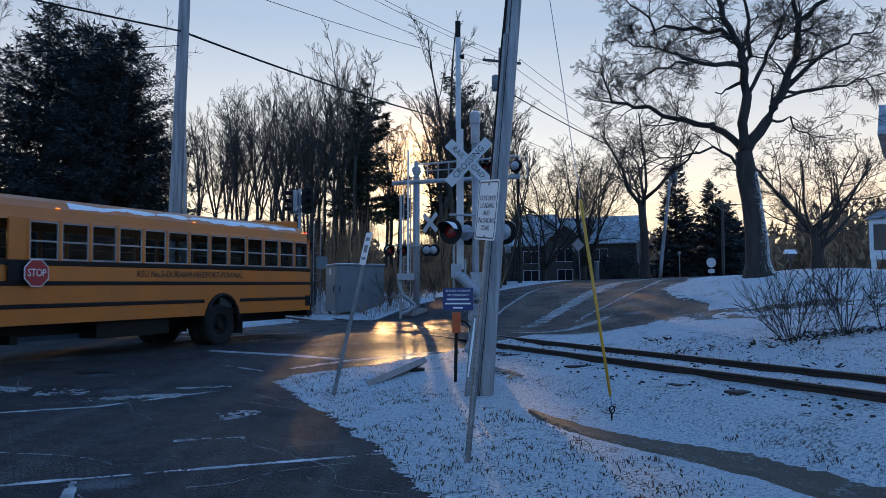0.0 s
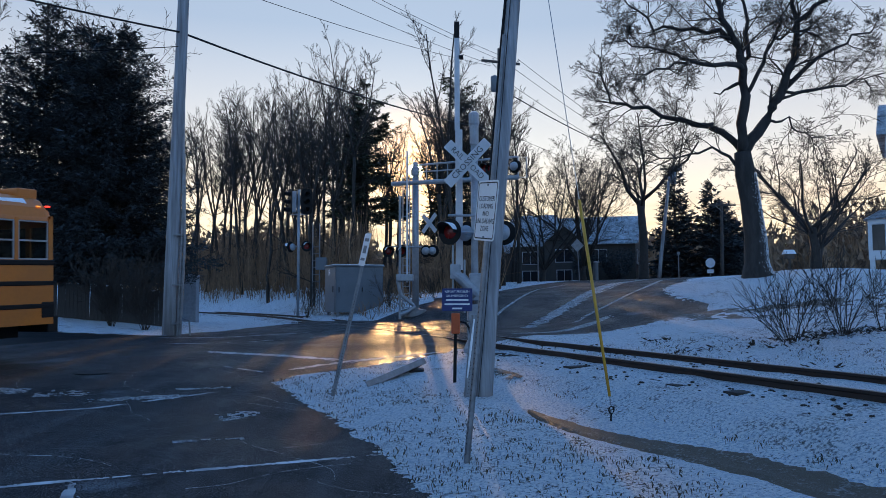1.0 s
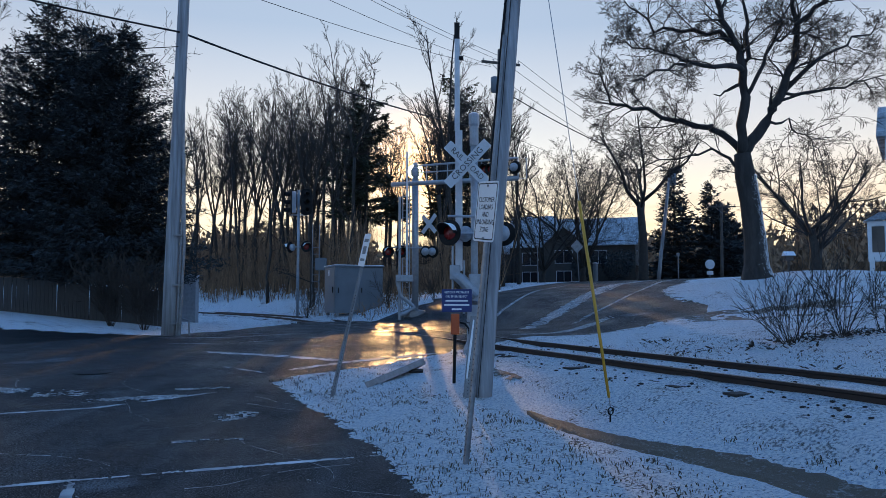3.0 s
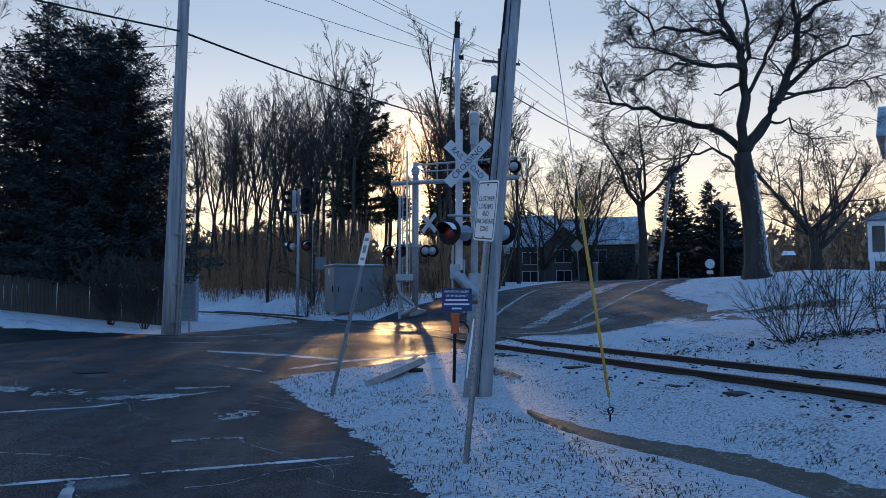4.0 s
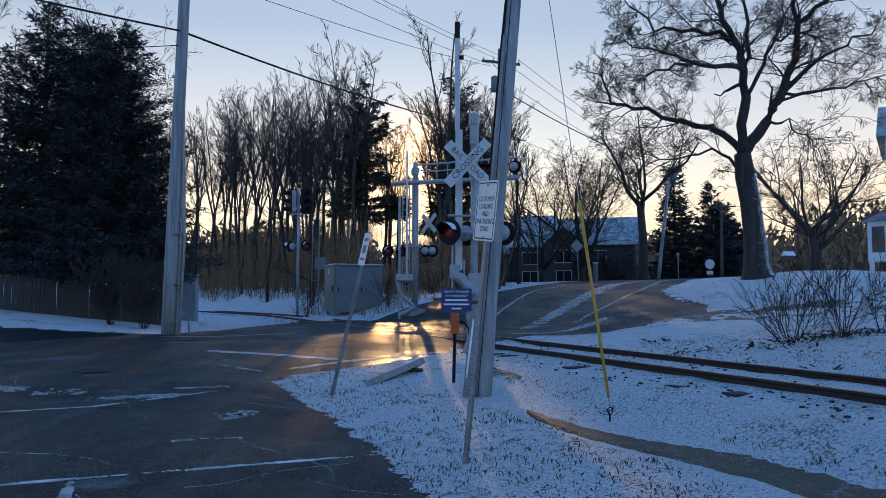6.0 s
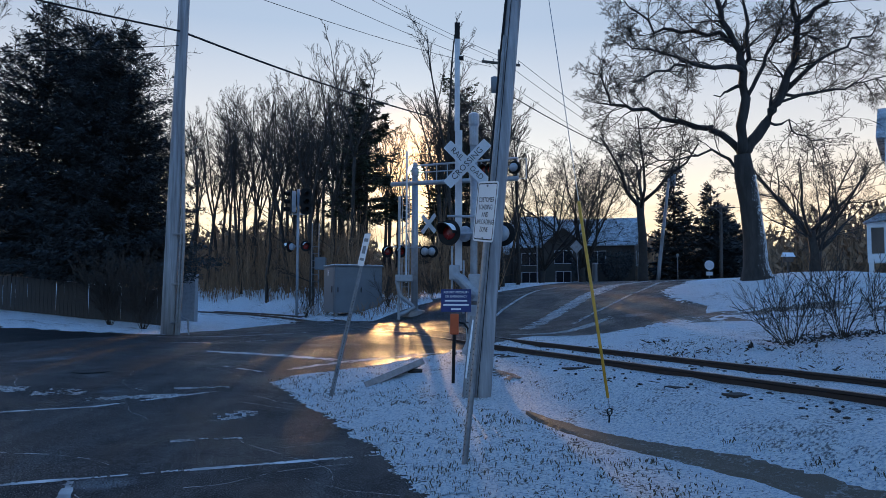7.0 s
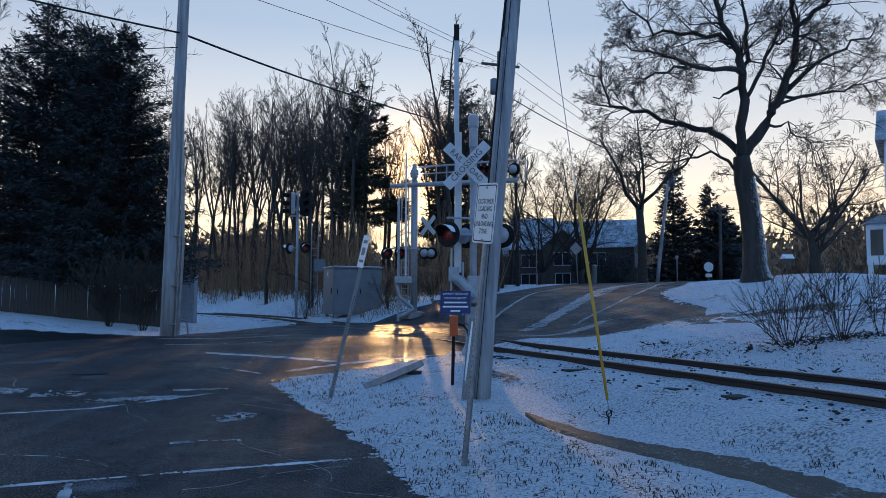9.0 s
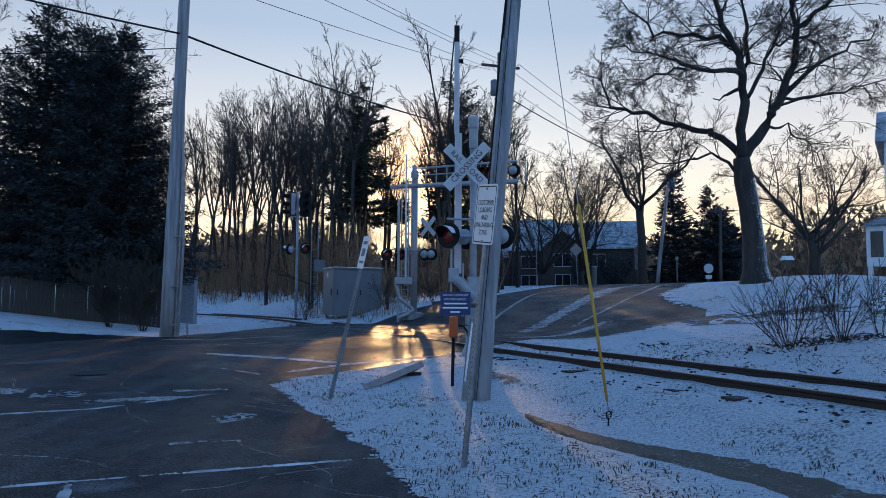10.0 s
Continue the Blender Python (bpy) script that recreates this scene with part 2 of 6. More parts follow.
BUSYEL = mat("school_bus_yellow", (.52, .145, .006), .45, var=.12, scale=1.4, fine=14, bump=.02, tint=(.42, .125, .012), coat=.08)
AMBER = glow_material("lit_amber_marker", (1, .32, .04), .45)
REDLIT = glow_material("lit_red_marker", (1, .04, .02), 1.2)
BUSGLASS = glass_material("bus_window_glass", (.45, .5, .5), .04)
INK = mat("dark_letter_paint", (.03, .025, .025), .6, var=.1, bump=0)
WHITEINK = mat("white_letter_paint", (.75, .75, .76), .6, var=.05, bump=0)
REDSIGN = mat("red_sign_sheet", (.32, .012, .018), .4, var=.12, bump=.02)
BARK = mat("grey_bark", (.044, .037, .031), .95, var=.4, scale=4, fine=35, bump=.8, tint=(.026, .022, .019))
BARK_OAK = mat("furrowed_oak_bark", (.046, .041, .038), .95, var=.4, scale=5, fine=16, bump=1.0, tint=(.022, .02, .018), grainwise=.25)
TWIG = mat("bare_twigs", (.042, .033, .026), .9, var=.3, bump=0)
BRUSH = mat("dry_brush", (.31, .185, .10), .95, var=.4, scale=.6, bump=0, tint=(.16, .10, .06), island=.4)
NEEDLES = mat("spruce_needles", (.033, .040, .044), .8, var=.35, scale=1.2, fine=10, bump=0, tint=(.02, .026, .028), island=.5)
PINEN = mat("pine_needles", (.035, .045, .022), .8, var=.35, scale=1.2, fine=10, bump=0, tint=(.016, .02, .01), island=.5)
GRASS = mat("dead_grass", (.10, .085, .06), .9, var=.3, bump=0, island=.5)
LITTER = mat("dead_leaves", (.045, .032, .022), .9, var=.4, bump=0, island=.5)
FENCE = mat("weathered_fence_boards", (.06, .054, .05), .9, var=.4, scale=3, fine=30, bump=.4, grainwise=.1)
SIDING = mat("brown_shingle_siding", (.075, .066, .056), .85, var=.25, scale=2, fine=18, bump=.4)
ROOF = snow_material("snow_dusted_shingles", (.05, .05, .052), .56, sizes=(.4, 2.2), edge=.12)
TRIMW = mat("white_trim_paint", (.55, .56, .57), .6, var=.1)
PANE = mat("dark_window_pane", (.02, .024, .03), .08, var=.1, bump=0, spec=.7)

# ---------- mesh helpers ----------


class Geo:
    """Verts and faces gathered for one mesh."""

    def __init__(self):
        self.v, self.f = [], []

    def add(self, verts, faces, m=None):
        o = len(self.v)
        self.v += [tuple(m @ Vector(p)) for p in verts] if m is not None else [tuple(p) for p in verts]
        self.f += [tuple(i + o for i in q) for q in faces]
        return self

    def box(self, x0, y0, z0, x1, y1, z1, m=None):
        v = [(x, y, z) for z in (z0, z1) for y in (y0, y1) for x in (x0, x1)]
        return self.add(v, [(0, 2, 3, 1), (4, 5, 7, 6), (0, 1, 5, 4), (2, 6, 7, 3), (0, 4, 6, 2), (1, 3, 7, 5)], m)

    def tube(self, pts, radii, sides=8, m=None, cap=True):
        pts = [Vector(p) for p in pts]
        if not hasattr(radii, "__len__"):
            radii = [radii] * len(pts)
        verts, faces = [], []
        up = Vector((.31, .17, .93))
        for i, p in enumerate(pts):
            d = (pts[min(i + 1, len(pts) - 1)] - pts[max(i - 1, 0)])
            d = d.normalized() if d.length > 1e-9 else Vector((0, 0, 1))
            a = d.cross(up if abs(d.dot(up)) < .95 else Vector((1, 0, 0))).normalized()
            b = d.cross(a)
            for k in range(sides):
                t = math.tau * k / sides
                verts.append(p + (a * math.cos(t) + b * math.sin(t)) * radii[i])
        for i in range(len(pts) - 1):
            for k in range(sides):
                q = (k + 1) % sides
                faces.append((i * sides + k, i * sides + q, (i + 1) * sides + q, (i + 1) * sides + k))
        if cap:
            faces.append(tuple(range(sides))[::-1])
            faces.append(tuple(range((len(pts) - 1) * sides, len(pts) * sides)))
        return self.add(verts, faces, m)

    def prism(self, outline, h, m=None, z0=0.0):
        """An outline in x, y drawn out along z from z0 to z0 + h."""
        k = len(outline)
        v = [(x, y, z0) for x, y in outline] + [(x, y, z0 + h) for x, y in outline]
        f = [tuple(range(k))[::-1], tuple(range(k, 2 * k))] + [(i, (i + 1) % k, k + (i + 1) % k, k + i) for i in range(k)]
        return self.add(v, f, m)

    def sphere(self, c, r, m=None, nu=10, nv=6, squash=(1, 1, 1)):
        v, f = [], []
        for j in range(nv + 1):
            a = math.pi * j / nv
            for i in range(nu):
                b = math.tau * i / nu
                v.append((c[0] + r * squash[0] * math.sin(a) * math.cos(b), c[1] + r * squash[1] * math.sin(a) * math.sin(b), c[2] + r * squash[2] * math.cos(a)))
        for j in range(nv):
            for i in range(nu):
                q = (i + 1) % nu
                f.append((j * nu + i, (j + 1) * nu + i, (j + 1) * nu + q, j * nu + q))
        return self.add(v, f, m)

    def mesh(self, name, material, smooth=False):
        me = bpy.data.meshes.new(name)
        me.from_pydata(self.v, [], self.f)
        if material:
            me.materials.append(material)
        if smooth:
            me.polygons.foreach_set("use_smooth", [True] * len(me.polygons))
        me.update()
        return me


def part(name, geo, material, parent=None, label="", m=None, bevel=0.0, smooth=False):
    me = geo if isinstance(geo, bpy.types.Mesh) else geo.mesh(name, material, smooth)
    if isinstance(geo, bpy.types.Mesh) and not me.materials:
        me.materials.append(material)
    ob = new(name, me)
    if parent:
        ob.parent = parent
    if m is not None:
        ob.matrix_basis = m
    if bevel:
        b = ob.modifiers.new("edge", 'BEVEL')
        b.width, b.segments, b.limit_method = bevel, 2, 'ANGLE'
    if label:
        tagged(ob, label)
    return ob


def thing(name, m, label, category, group="", kind=""):
    e = new(name)
    e.empty_display_size = .2
    e.matrix_basis = m
    return tagged(e, label, category, group, kind)


def letters(text, size, depth=.002, align='CENTER'):
    """A mesh of the built-in font, in x, y, centred on its origin."""
    cu = bpy.data.curves.new("letters", 'FONT')
    cu.body, cu.size, cu.extrude, cu.align_x, cu.align_y, cu.resolution_u = text, size, depth, align, 'CENTER', 2
    ob = bpy.data.objects.new("letters", cu)
    scene.collection.objects.link(ob)
    me = bpy.data.meshes.new_from_object(ob.evaluated_get(bpy.context.evaluated_depsgraph_get()))
    bpy.data.objects.remove(ob)
    me.materials.clear()
    return me


def smooth(a, b, x):
    t = min(1, max(0, (x - a) / (b - a)))
    return t * t * (3 - 2 * t)


def lerp_table(rows, y):
    if y <= rows[0][0]:
        return rows[0][1]
    for (a, p), (b, q) in zip(rows, rows[1:]):
        if y <= b:
            return p + (q - p) * (y - a) / (b - a)
    return rows[-1][1]


# ---------- the lie of the land ----------
# d: across the track from its centre line (positive on the far side); s: along it
NX, NY, SX, SY, TRACK_D = .930, .368, -.368, .930, 7.79
RAIL_Z = .63


def bend(s):
    """The track curves away beyond the crossing."""
    return .006 * max(0, s - 38) ** 2


def across(x, y):
    s = SX * x + SY * y
    return NX * x + NY * y - TRACK_D + bend(s), s


def track_point(s, d, z):
    a = d + TRACK_D - bend(s)
    return Vector((NX * a + SX * s, NY * a + SY * s, z))


def land(x, y):
    d, s = across(x, y)
    near = .13 * smooth(-5.6, -3.6, d) * (1 - smooth(8, 14, s)) + .44 * smooth(7, 20, s) + .012 * max(0, s - 20) + .09 * max(0, -d - 7) * smooth(20, 27, s) * (1 - smooth(9, 16, -d)) + .55 * smooth(9, 16, -d) * smooth(20, 27, s)
    near -= .07 * math.exp(-((d + lerp_table([(5, 2.76), (7.3, 3.12), (8.5, 3.08), (10, 2.9)], s)) / .34) ** 2) * (1 - smooth(8.6, 10.4, s)) * smooth(-9, -4, s)
    near = min(near, .47 + .12 * max(0, -d - 5.5)) if s > 20 else near
    far = .42 + 2.75 * (1 - math.exp(-.038 * max(0, d - 1.6))) * 1.08
    far += .7 * smooth(24, 34, s) * smooth(1.6, 6.0, d)
    far += .75 * smooth(33, 40, s) * smooth(2.6, 6.5, d) * (1 - smooth(-6.5, -2.5, x))
    far += .40 * math.exp(-(((x + 4.0) / 4.5) ** 2 + ((y - 38.6) / 2.6) ** 2))
    far += 1.0 * math.exp(-(((x - 13.5) / 6.5) ** 2 + ((y - 29) / 6) ** 2))
    z = near + (.42 - near) * (.6 * smooth(-2.75 - 1.8 * smooth(8, 14, s), -1.2, d) + .4 * min(1, max(0, (d + 2.75) / 1.5)))
    if d > 0:
        z = far
    if 13 < s < 50 and abs(d) < 7:
        z += (.605 - z) * (1 - smooth(1.6, 6.5 if d < 0 else 6.5 - 2.4 * smooth(25, 33, s), abs(d))) * smooth(14, 18, s) * (1 - smooth(30, 33.5, s))
    return z


ROAD_R = [(-95, 3), (0, 2.2), (3, 1), (5, .35), (6.1, 0), (7.6, -.45), (9.6, -1.2), (12, -2.3), (12.8, -2.85), (13.4, -2.6),
          (14.5, -1.7), (16.2, .2), (18.5, 1.4), (20.4, 2.4), (21.2, 5.6), (22, 7.6), (24, 8.3), (27, 8.3), (30, 8.9), (55, 19.4), (95, 38)]
ROAD_L = [(-95, -75), (15, -40), (17.8, -30), (20.4, -15), (21.9, -10.6), (22.7, -8.5), (26, -7.6), (33, -5.2), (35.5, -2.5), (38, 1.8), (80, 15), (95, 21)]


def on_road(x, y):
    return lerp_table(ROAD_L, y) < x < lerp_table(ROAD_R, y)


def drape(name, rows, material, lift, label, category, kind="structure", cols=24):
    """A sheet laid on the land: rows of (left point, right point)."""
    g = Geo()
    for a, b in rows:
        for i in range(cols + 1):
            t = i / cols
            x, y = a[0] + (b[0] - a[0]) * t, a[1] + (b[1] - a[1]) * t
            g.v.append((x, y, land(x, y) + lift))
    w = cols + 1
    for j in range(len(rows) - 1):
        for i in range(cols):
            g.f.append((j * w + i, j * w + i + 1, (j + 1) * w + i + 1, (j + 1) * w + i))
    ob = new(name, g.mesh(name, material, True))
    return tagged(ob, label, category, kind=kind)


def axis(lo, hi, fine_lo, fine_hi, step):
    out, v = [], fine_lo
    while v < fine_hi:
        out.append(v)
        v += step
    k, v = step, fine_hi
    while v < hi:
        out.append(v)
        k *= 1.25
        v += k
    out.append(hi)
    k, v, pre = step, fine_lo, []
    while v > lo:
        k *= 1.25
        v -= k
        pre.append(max(v, lo))
    return pre[::-1] + out


def build_ground():
    xs, ys = axis(-1500, 1500, -14, 16, .22), axis(-300, 3000, 1, 34, .22)
    g = Geo()
    for y in ys:
        for x in xs:
            z = land(x, y)
            around = [on_road(x + q, y + w) for q, w in ((.45, 0), (-.45, 0), (0, .45), (0, -.45))]
            if all(around):
                z -= .05
            elif any(around):
                z += .012
            else:
                z += .012 + .035 * max(0, .35 + noise.noise((x * .9, y * .9, 0)) + .55 * noise.noise((x * 3.1, y * 3.1, 4)) + .3 * noise.noise((x * 7, y * 7, 4))) * (1 if abs(across(x, y)[0]) > 1.6 and abs(across(x, y)[0] + 2.9) > .55 else .2)
            g.v.append((x, y, z))
    w = len(xs)
    for j in range(len(ys) - 1):
        for i in range(w - 1):
            g.f.append((j * w + i, j * w + i + 1, (j + 1) * w + i + 1, (j + 1) * w + i))
    tagged(new("ground", g.mesh("ground", SNOW, True)), "grassy ground under thin patchy snow", "ground", kind="structure")
    rows, y = [], -95.0
    while y < 94:
        a, b = lerp_table(ROAD_L, y), lerp_table(ROAD_R, y)
        wig = .06 * noise.noise((y * 1.7, 0, 3)) + .05 * noise.noise((y * 6, 0, 8))
        rows.append(((a + wig, y), (b + wig * 1.5, y)))
        y += .2 if 3 < y < 34 else .8
    drape("road", rows, ASPHALT, .016, "wet dark asphalt road and lot with icy patches", "road", cols=60)


build_ground()

# ---------- school bus ----------
BUS_LEN_F, BUS_LEN_R = 9.2, 3.75     # from the rear axle forwards to the bumper, and back
BODY_F = 7.9                         # front of the passenger body
WIN_P, WIN_0 = .69, -3.68            # window pitch; the first pillar from the rear
FLOOR = .78


def bus_section():
    """Half outline of the body, from skirt to the roof's middle: y, z."""
    return [(1.20, FLOOR), (1.22, 1.1), (1.22, 1.98), (1.20, 2.45), (1.17, 2.80), (1.11, 2.98), (.98, 3.12), (.70, 3.22), (.35, 3.27), (0, 3.28)]


def loft_side(g, x0, x1, pts, mirror):
    s = -1 if mirror else 1
    v = [(x, s * y, z) for x in (x0, x1) for y, z in pts]
    k = len(pts)
    g.add(v, [(i, i + 1, k + i + 1, k + i) if mirror else (i, k + i, k + i + 1, i + 1) for i in range(k - 1)])


def make_wheel(name, parent, x, y, dual):
    hub = thing(name, pose(x, y, .53), "", "")
    hub.parent = parent
    g = Geo()
    n = 28
    prof = [(.26, -.12), (.30, -.14), (.47, -.145), (.515, -.12), (.53, -.07), (.53, .07), (.515, .12), (.47, .145), (.30, .14), (.26, .12)]
    for off in ((0, -.32) if dual else (0,)):
        sgn = 1 if y > 0 else -1
        v = [(r * math.cos(math.tau * i / n), w + off * sgn, r * math.sin(math.tau * i / n)) for i in range(n) for r, w in prof]
        k = len(prof)
        g.add(v, [(i * k + j, i * k + (j + 1) % k, ((i + 1) % n) * k + (j + 1) % k, ((i + 1) % n) * k + j) for i in range(n) for j in range(k)])
    part("tyre", g, RUBBER, hub, smooth=True)
    g = Geo()
    sgn = 1 if y > 0 else -1
    turn = Matrix.Rotation(radians(90), 4, 'X')
    g.tube([(0, -.12, 0), (0, .05 * sgn, 0)], .262, 20)
    g.tube([(0, .05 * sgn, 0), (0, .13 * sgn, 0)], [.12, .09], 12)
    for i in range(8):
        a = math.tau * i / 8
        g.tube([(.19 * math.cos(a), .05 * sgn, .19 * math.sin(a)), (.19 * math.cos(a), .08 * sgn, .19 * math.sin(a))], .016, 6)
    part("rim", g, BLACK, hub)
    return hub


def make_bus():
    bus = thing("school_bus", pose(0, 0, 0), "yellow school bus with black rub rails and snowy roof, driving", "school bus")
    x0, x1 = -BUS_LEN_R, BODY_F
    sec = bus_section()
    WB, WT = 1.99, 2.72              # window sill and head
    # body: skirt panels with wheel arch, pillars, roof
    g = Geo()
    arch_r = .60

    def side_panel(s):
        n = 16
        y = 1.21 * s
        segs = [(x0, -arch_r), (arch_r, 6.65 - arch_r), (6.65 + arch_r, x1)]
        for a, b in segs:
            g.box(a, min(y, y - .05 * s), FLOOR if b < 7.5 else .62, b, max(y, y - .05 * s), WB)
        for c in (0, 6.65):
            for i in range(n):
                a, b = math.pi * i / n, math.pi * (i + 1) / n
                xa, xb = c - arch_r * math.cos(a), c - arch_r * math.cos(b)
                za, zb = .62 + arch_r * math.sin(a) * 1.1, .62 + arch_r * math.sin(b) * 1.1
                g.add([(xa, y, za), (xb, y, zb), (xb, y, WB), (xa, y, WB)], [(0, 1, 2, 3)])
    for s in (1, -1):
        side_panel(s)
        # header above the windows up to the roof
        top = [(1.215, WT)] + [p for p in sec if p[1] > WT + .02]
        loft_side(g, x0 + .12, x1, top, s < 0)
        k = 0
        px = WIN_0
        while px < 5.35:
            w = .035
            g.box(px - w, min(1.215 * s, 1.16 * s), WB, px + w, max(1.215 * s, 1.16 * s), WT + .04)
            px += WIN_P
        g.box(5.30, min(1.215 * s, 1.15 * s), WB, 5.68, max(1.215 * s, 1.15 * s), WT + .04)
        g.box(6.6, min(1.215 * s, 1.15 * s), WB, x1, max(1.215 * s, 1.15 * s), WT + .04)
    # rounded rear and front caps of the roof
    for xa, sg in ((x0, -1), (x1, 1)):
        top = [(1.215, WT)] + [p for p in sec if p[1] > WT + .02]
        full = [(y, z) for y, z in top] + [(-y, z) for y, z in top[-2::-1]]
        xin = xa + .12 if sg < 0 else xa
        ring0 = [(xin, y, z) for y, z in full]
        ring1 = [(xa, y * .97, WT + (z - WT) * .72) for y, z in full]
        k = len(full)
        g.add(ring0 + ring1, [(i, i + 1, k + i + 1, k + i) for i in range(k - 1)] + [tuple(range(k, 2 * k))])
    # rear wall with door and window gaps
    g.box(x0, -1.2, .85, x0 + .05, 1.2, 1.9)
    for a, b in ((-1.2, -1.08), (-.62, -.5), (.5, .62), (1.08, 1.2)):
        g.box(x0, a, 1.9, x0 + .05, b, WT + .1)
    g.box(x0, -1.2, 2.62, x0 + .05, 1.2, WT + .1)
    # front wall and hood
    g.box(x1 - .05, -1.2, .62, x1, 1.2, 1.75)
    g.box(x1 - .05, -1.2, 2.68, x1, 1.2, 2.8)
    hood = [(x1, .75), (BUS_LEN_F - .1, .75), (BUS_LEN_F - .05, 1.2), (BUS_LEN_F - .3, 1.62), (x1, 1.74)]
    g.add([(x, y, z) for y in (-1.0, 1.0) for x, z in hood], [(0, 1, 2, 3, 4), (9, 8, 7, 6, 5)] + [(i, 5 + i, 5 + (i + 1) % 5, (i + 1) % 5) for i in range(5)])
    body = part("body", g, BUSYEL, bus)
    part("floor", Geo().box(x0 + .05, -1.17, .80, x1, 1.17, .95), BLACK, bus)
    # chassis under the floor
    g = Geo()
    for y in (-.45, .45):
        g.box(x0 + .2, y - .05, .52, BUS_LEN_F - .2, y + .05, .80)
    g.box(-.08, -.95, .42, .08, .95, .58)
    g.box(5.27, -.95, .42, 5.43, .95, .58)
    g.box(1.6, .55, .42, 3.6, 1.05, .8).box(2.2, -1.1, .45, 3.6, -.6, .8)
    part("chassis", g, BLACK, bus)
    for xw in (0, 6.65):
        for s in (1, -1):
            g = Geo()
            y0, y1 = sorted((.62 * s, 1.19 * s))
            g.box(xw - .63, y0, 1.27, xw + .63, y1, 1.31).box(xw - .65, y0, .8, xw - .61, y1, 1.31).box(xw + .61, y0, .8, xw + .65, y1, 1.31)
            g.box(xw - .63, min(.6 * s, .63 * s), .75, xw + .63, max(.6 * s, .63 * s), 1.3)
            part("wheel_well", g, BLACK, bus)
    for s in (1, -1):
        for zc, w in ((1.935, .10), (1.55, .085), (1.125, .085)):
            for a, b in (((x0, x1),) if zc > 1.3 else ((x0, -arch_r - .05), (arch_r + .05, 5.95))):
                g = Geo()
                y = 1.212 * s
                o = [(0, -w / 2), (.022, -w / 2 + .015), (.022, w / 2 - .015), (0, w / 2)]
                v = [(x, y + s * q[0], zc + q[1]) for x in (a, b) for q in o]
                g.add(v, [(0, 1, 5, 4), (1, 2, 6, 5), (2, 3, 7, 6), (0, 3, 2, 1), (4, 5, 6, 7)])
                part("rub_rail", g, BLACK, bus, "black steel rub rail")
        # arch flare
        g = Geo()
        pts = [(-arch_r * math.cos(math.pi * i / 16), 1.22 * s, .60 + arch_r * 1.12 * math.sin(math.pi * i / 16)) for i in range(17)]
        g.tube(pts, .05, 6)
        part("wheel_arch", g, BLACK, bus, "black rubber wheel arch trim")
        # windows
        px = WIN_0
        while px + WIN_P < 5.35:
            a, b = px + .035, px + WIN_P - .035
            y0, y1 = sorted((1.20 * s, 1.17 * s))
            fr = Geo()
            t = .028
            for q in ((a, WB, a + t, WT), (b - t, WB, b, WT), (a + t, WB, b - t, WB + t), (a + t, WT - t, b - t, WT), (a + t, 2.33, b - t, 2.36)):
                fr.box(q[0], y0, q[1], q[2], y1, q[3])
            w = part("window", fr, ALU, bus, "split aluminium bus window")
            gl = Geo()
            gl.box(a + t, min(1.183 * s, 1.187 * s), WB + t, b - t, max(1.183 * s, 1.187 * s), WT - t)
            part("pane", gl, BUSGLASS, w)
            px += WIN_P
        part("driver_window", Geo().box(5.70, min(1.18 * s, 1.19 * s), WB, 6.58, max(1.18 * s, 1.19 * s), WT), BUSGLASS, bus)
    part("windscreen", Geo().box(x1 - .03, -1.12, 1.76, x1 - .02, 1.12, 2.68), BUSGLASS, bus)
    for a, b in ((-1.08, -.62), (-.5, .5), (.62, 1.08)):
        part("rear_window", Geo().box(x0 + .02, a, 1.9, x0 + .03, b, 2.62), BUSGLASS, bus)
    # seats
    seat = Geo()
    seat.box(-.2, -.45, .95, .25, .45, 1.32).box(-.28, -.45, 1.2, -.17, .45, 1.98)
    me = seat.mesh("seat", mat("dark_green_vinyl", (.03, .04, .045), .6, bump=.1))
    for i in range(11):
        for y in (-.7, .7):
            part("seat", me, None, bus, m=pose(-3.1 + i * .72, y, 0))
    # snow left on the roof
    g = Geo()
    random.seed(5)
    n = 46
    top = []
    for i in range(n + 1):
        x = -3.3 + 7.6 * i / n
        lo = 1.10 - .10 * abs(noise.noise((x * .9, 1, 0))) - .04 * random.random()
        hi = .93 + .10 * noise.noise((x * 1.3, 7, 0))
        k = .012 + .03 * abs(noise.noise((x * 2, 3, 1)))

        def zr(y):
            return lerp_table([(0, 3.28), (.35, 3.27), (.70, 3.22), (.98, 3.12), (1.11, 2.98), (1.17, 2.80)], y)
        for t in range(5):
            y = hi + (lo - hi) * t / 4
            k2 = max(0, .5 + 1.5 * noise.noise((x * 1.7, 2, 5)))
            top.append((x, y, zr(y) - .012 + min(1, k2) * .02 + k * math.sin(math.pi * t / 4)))
    g.add(top, [(j * 5 + i, (j + 1) * 5 + i, (j + 1) * 5 + i + 1, j * 5 + i + 1) for j in range(n) for i in range(4)])
    part("roof_snow", g, SNOW_CAP, bus, "thin streak of melting snow", smooth=True)
    part("roof_hatch", Geo().box(-3.2, -.35, 3.25, -2.5, .35, 3.34), BUSYEL, bus, bevel=.02)
    part("air_scoop", Geo().box(-3.72, -.8, 3.12, -3.3, .8, 3.36), BUSYEL, bus, "yellow roof spoiler over the rear door", bevel=.03)
    # lettering on the flank
    tx = letters("RSU No.5-DURHAM-FREEPORT-POWNAL", .205, .002)
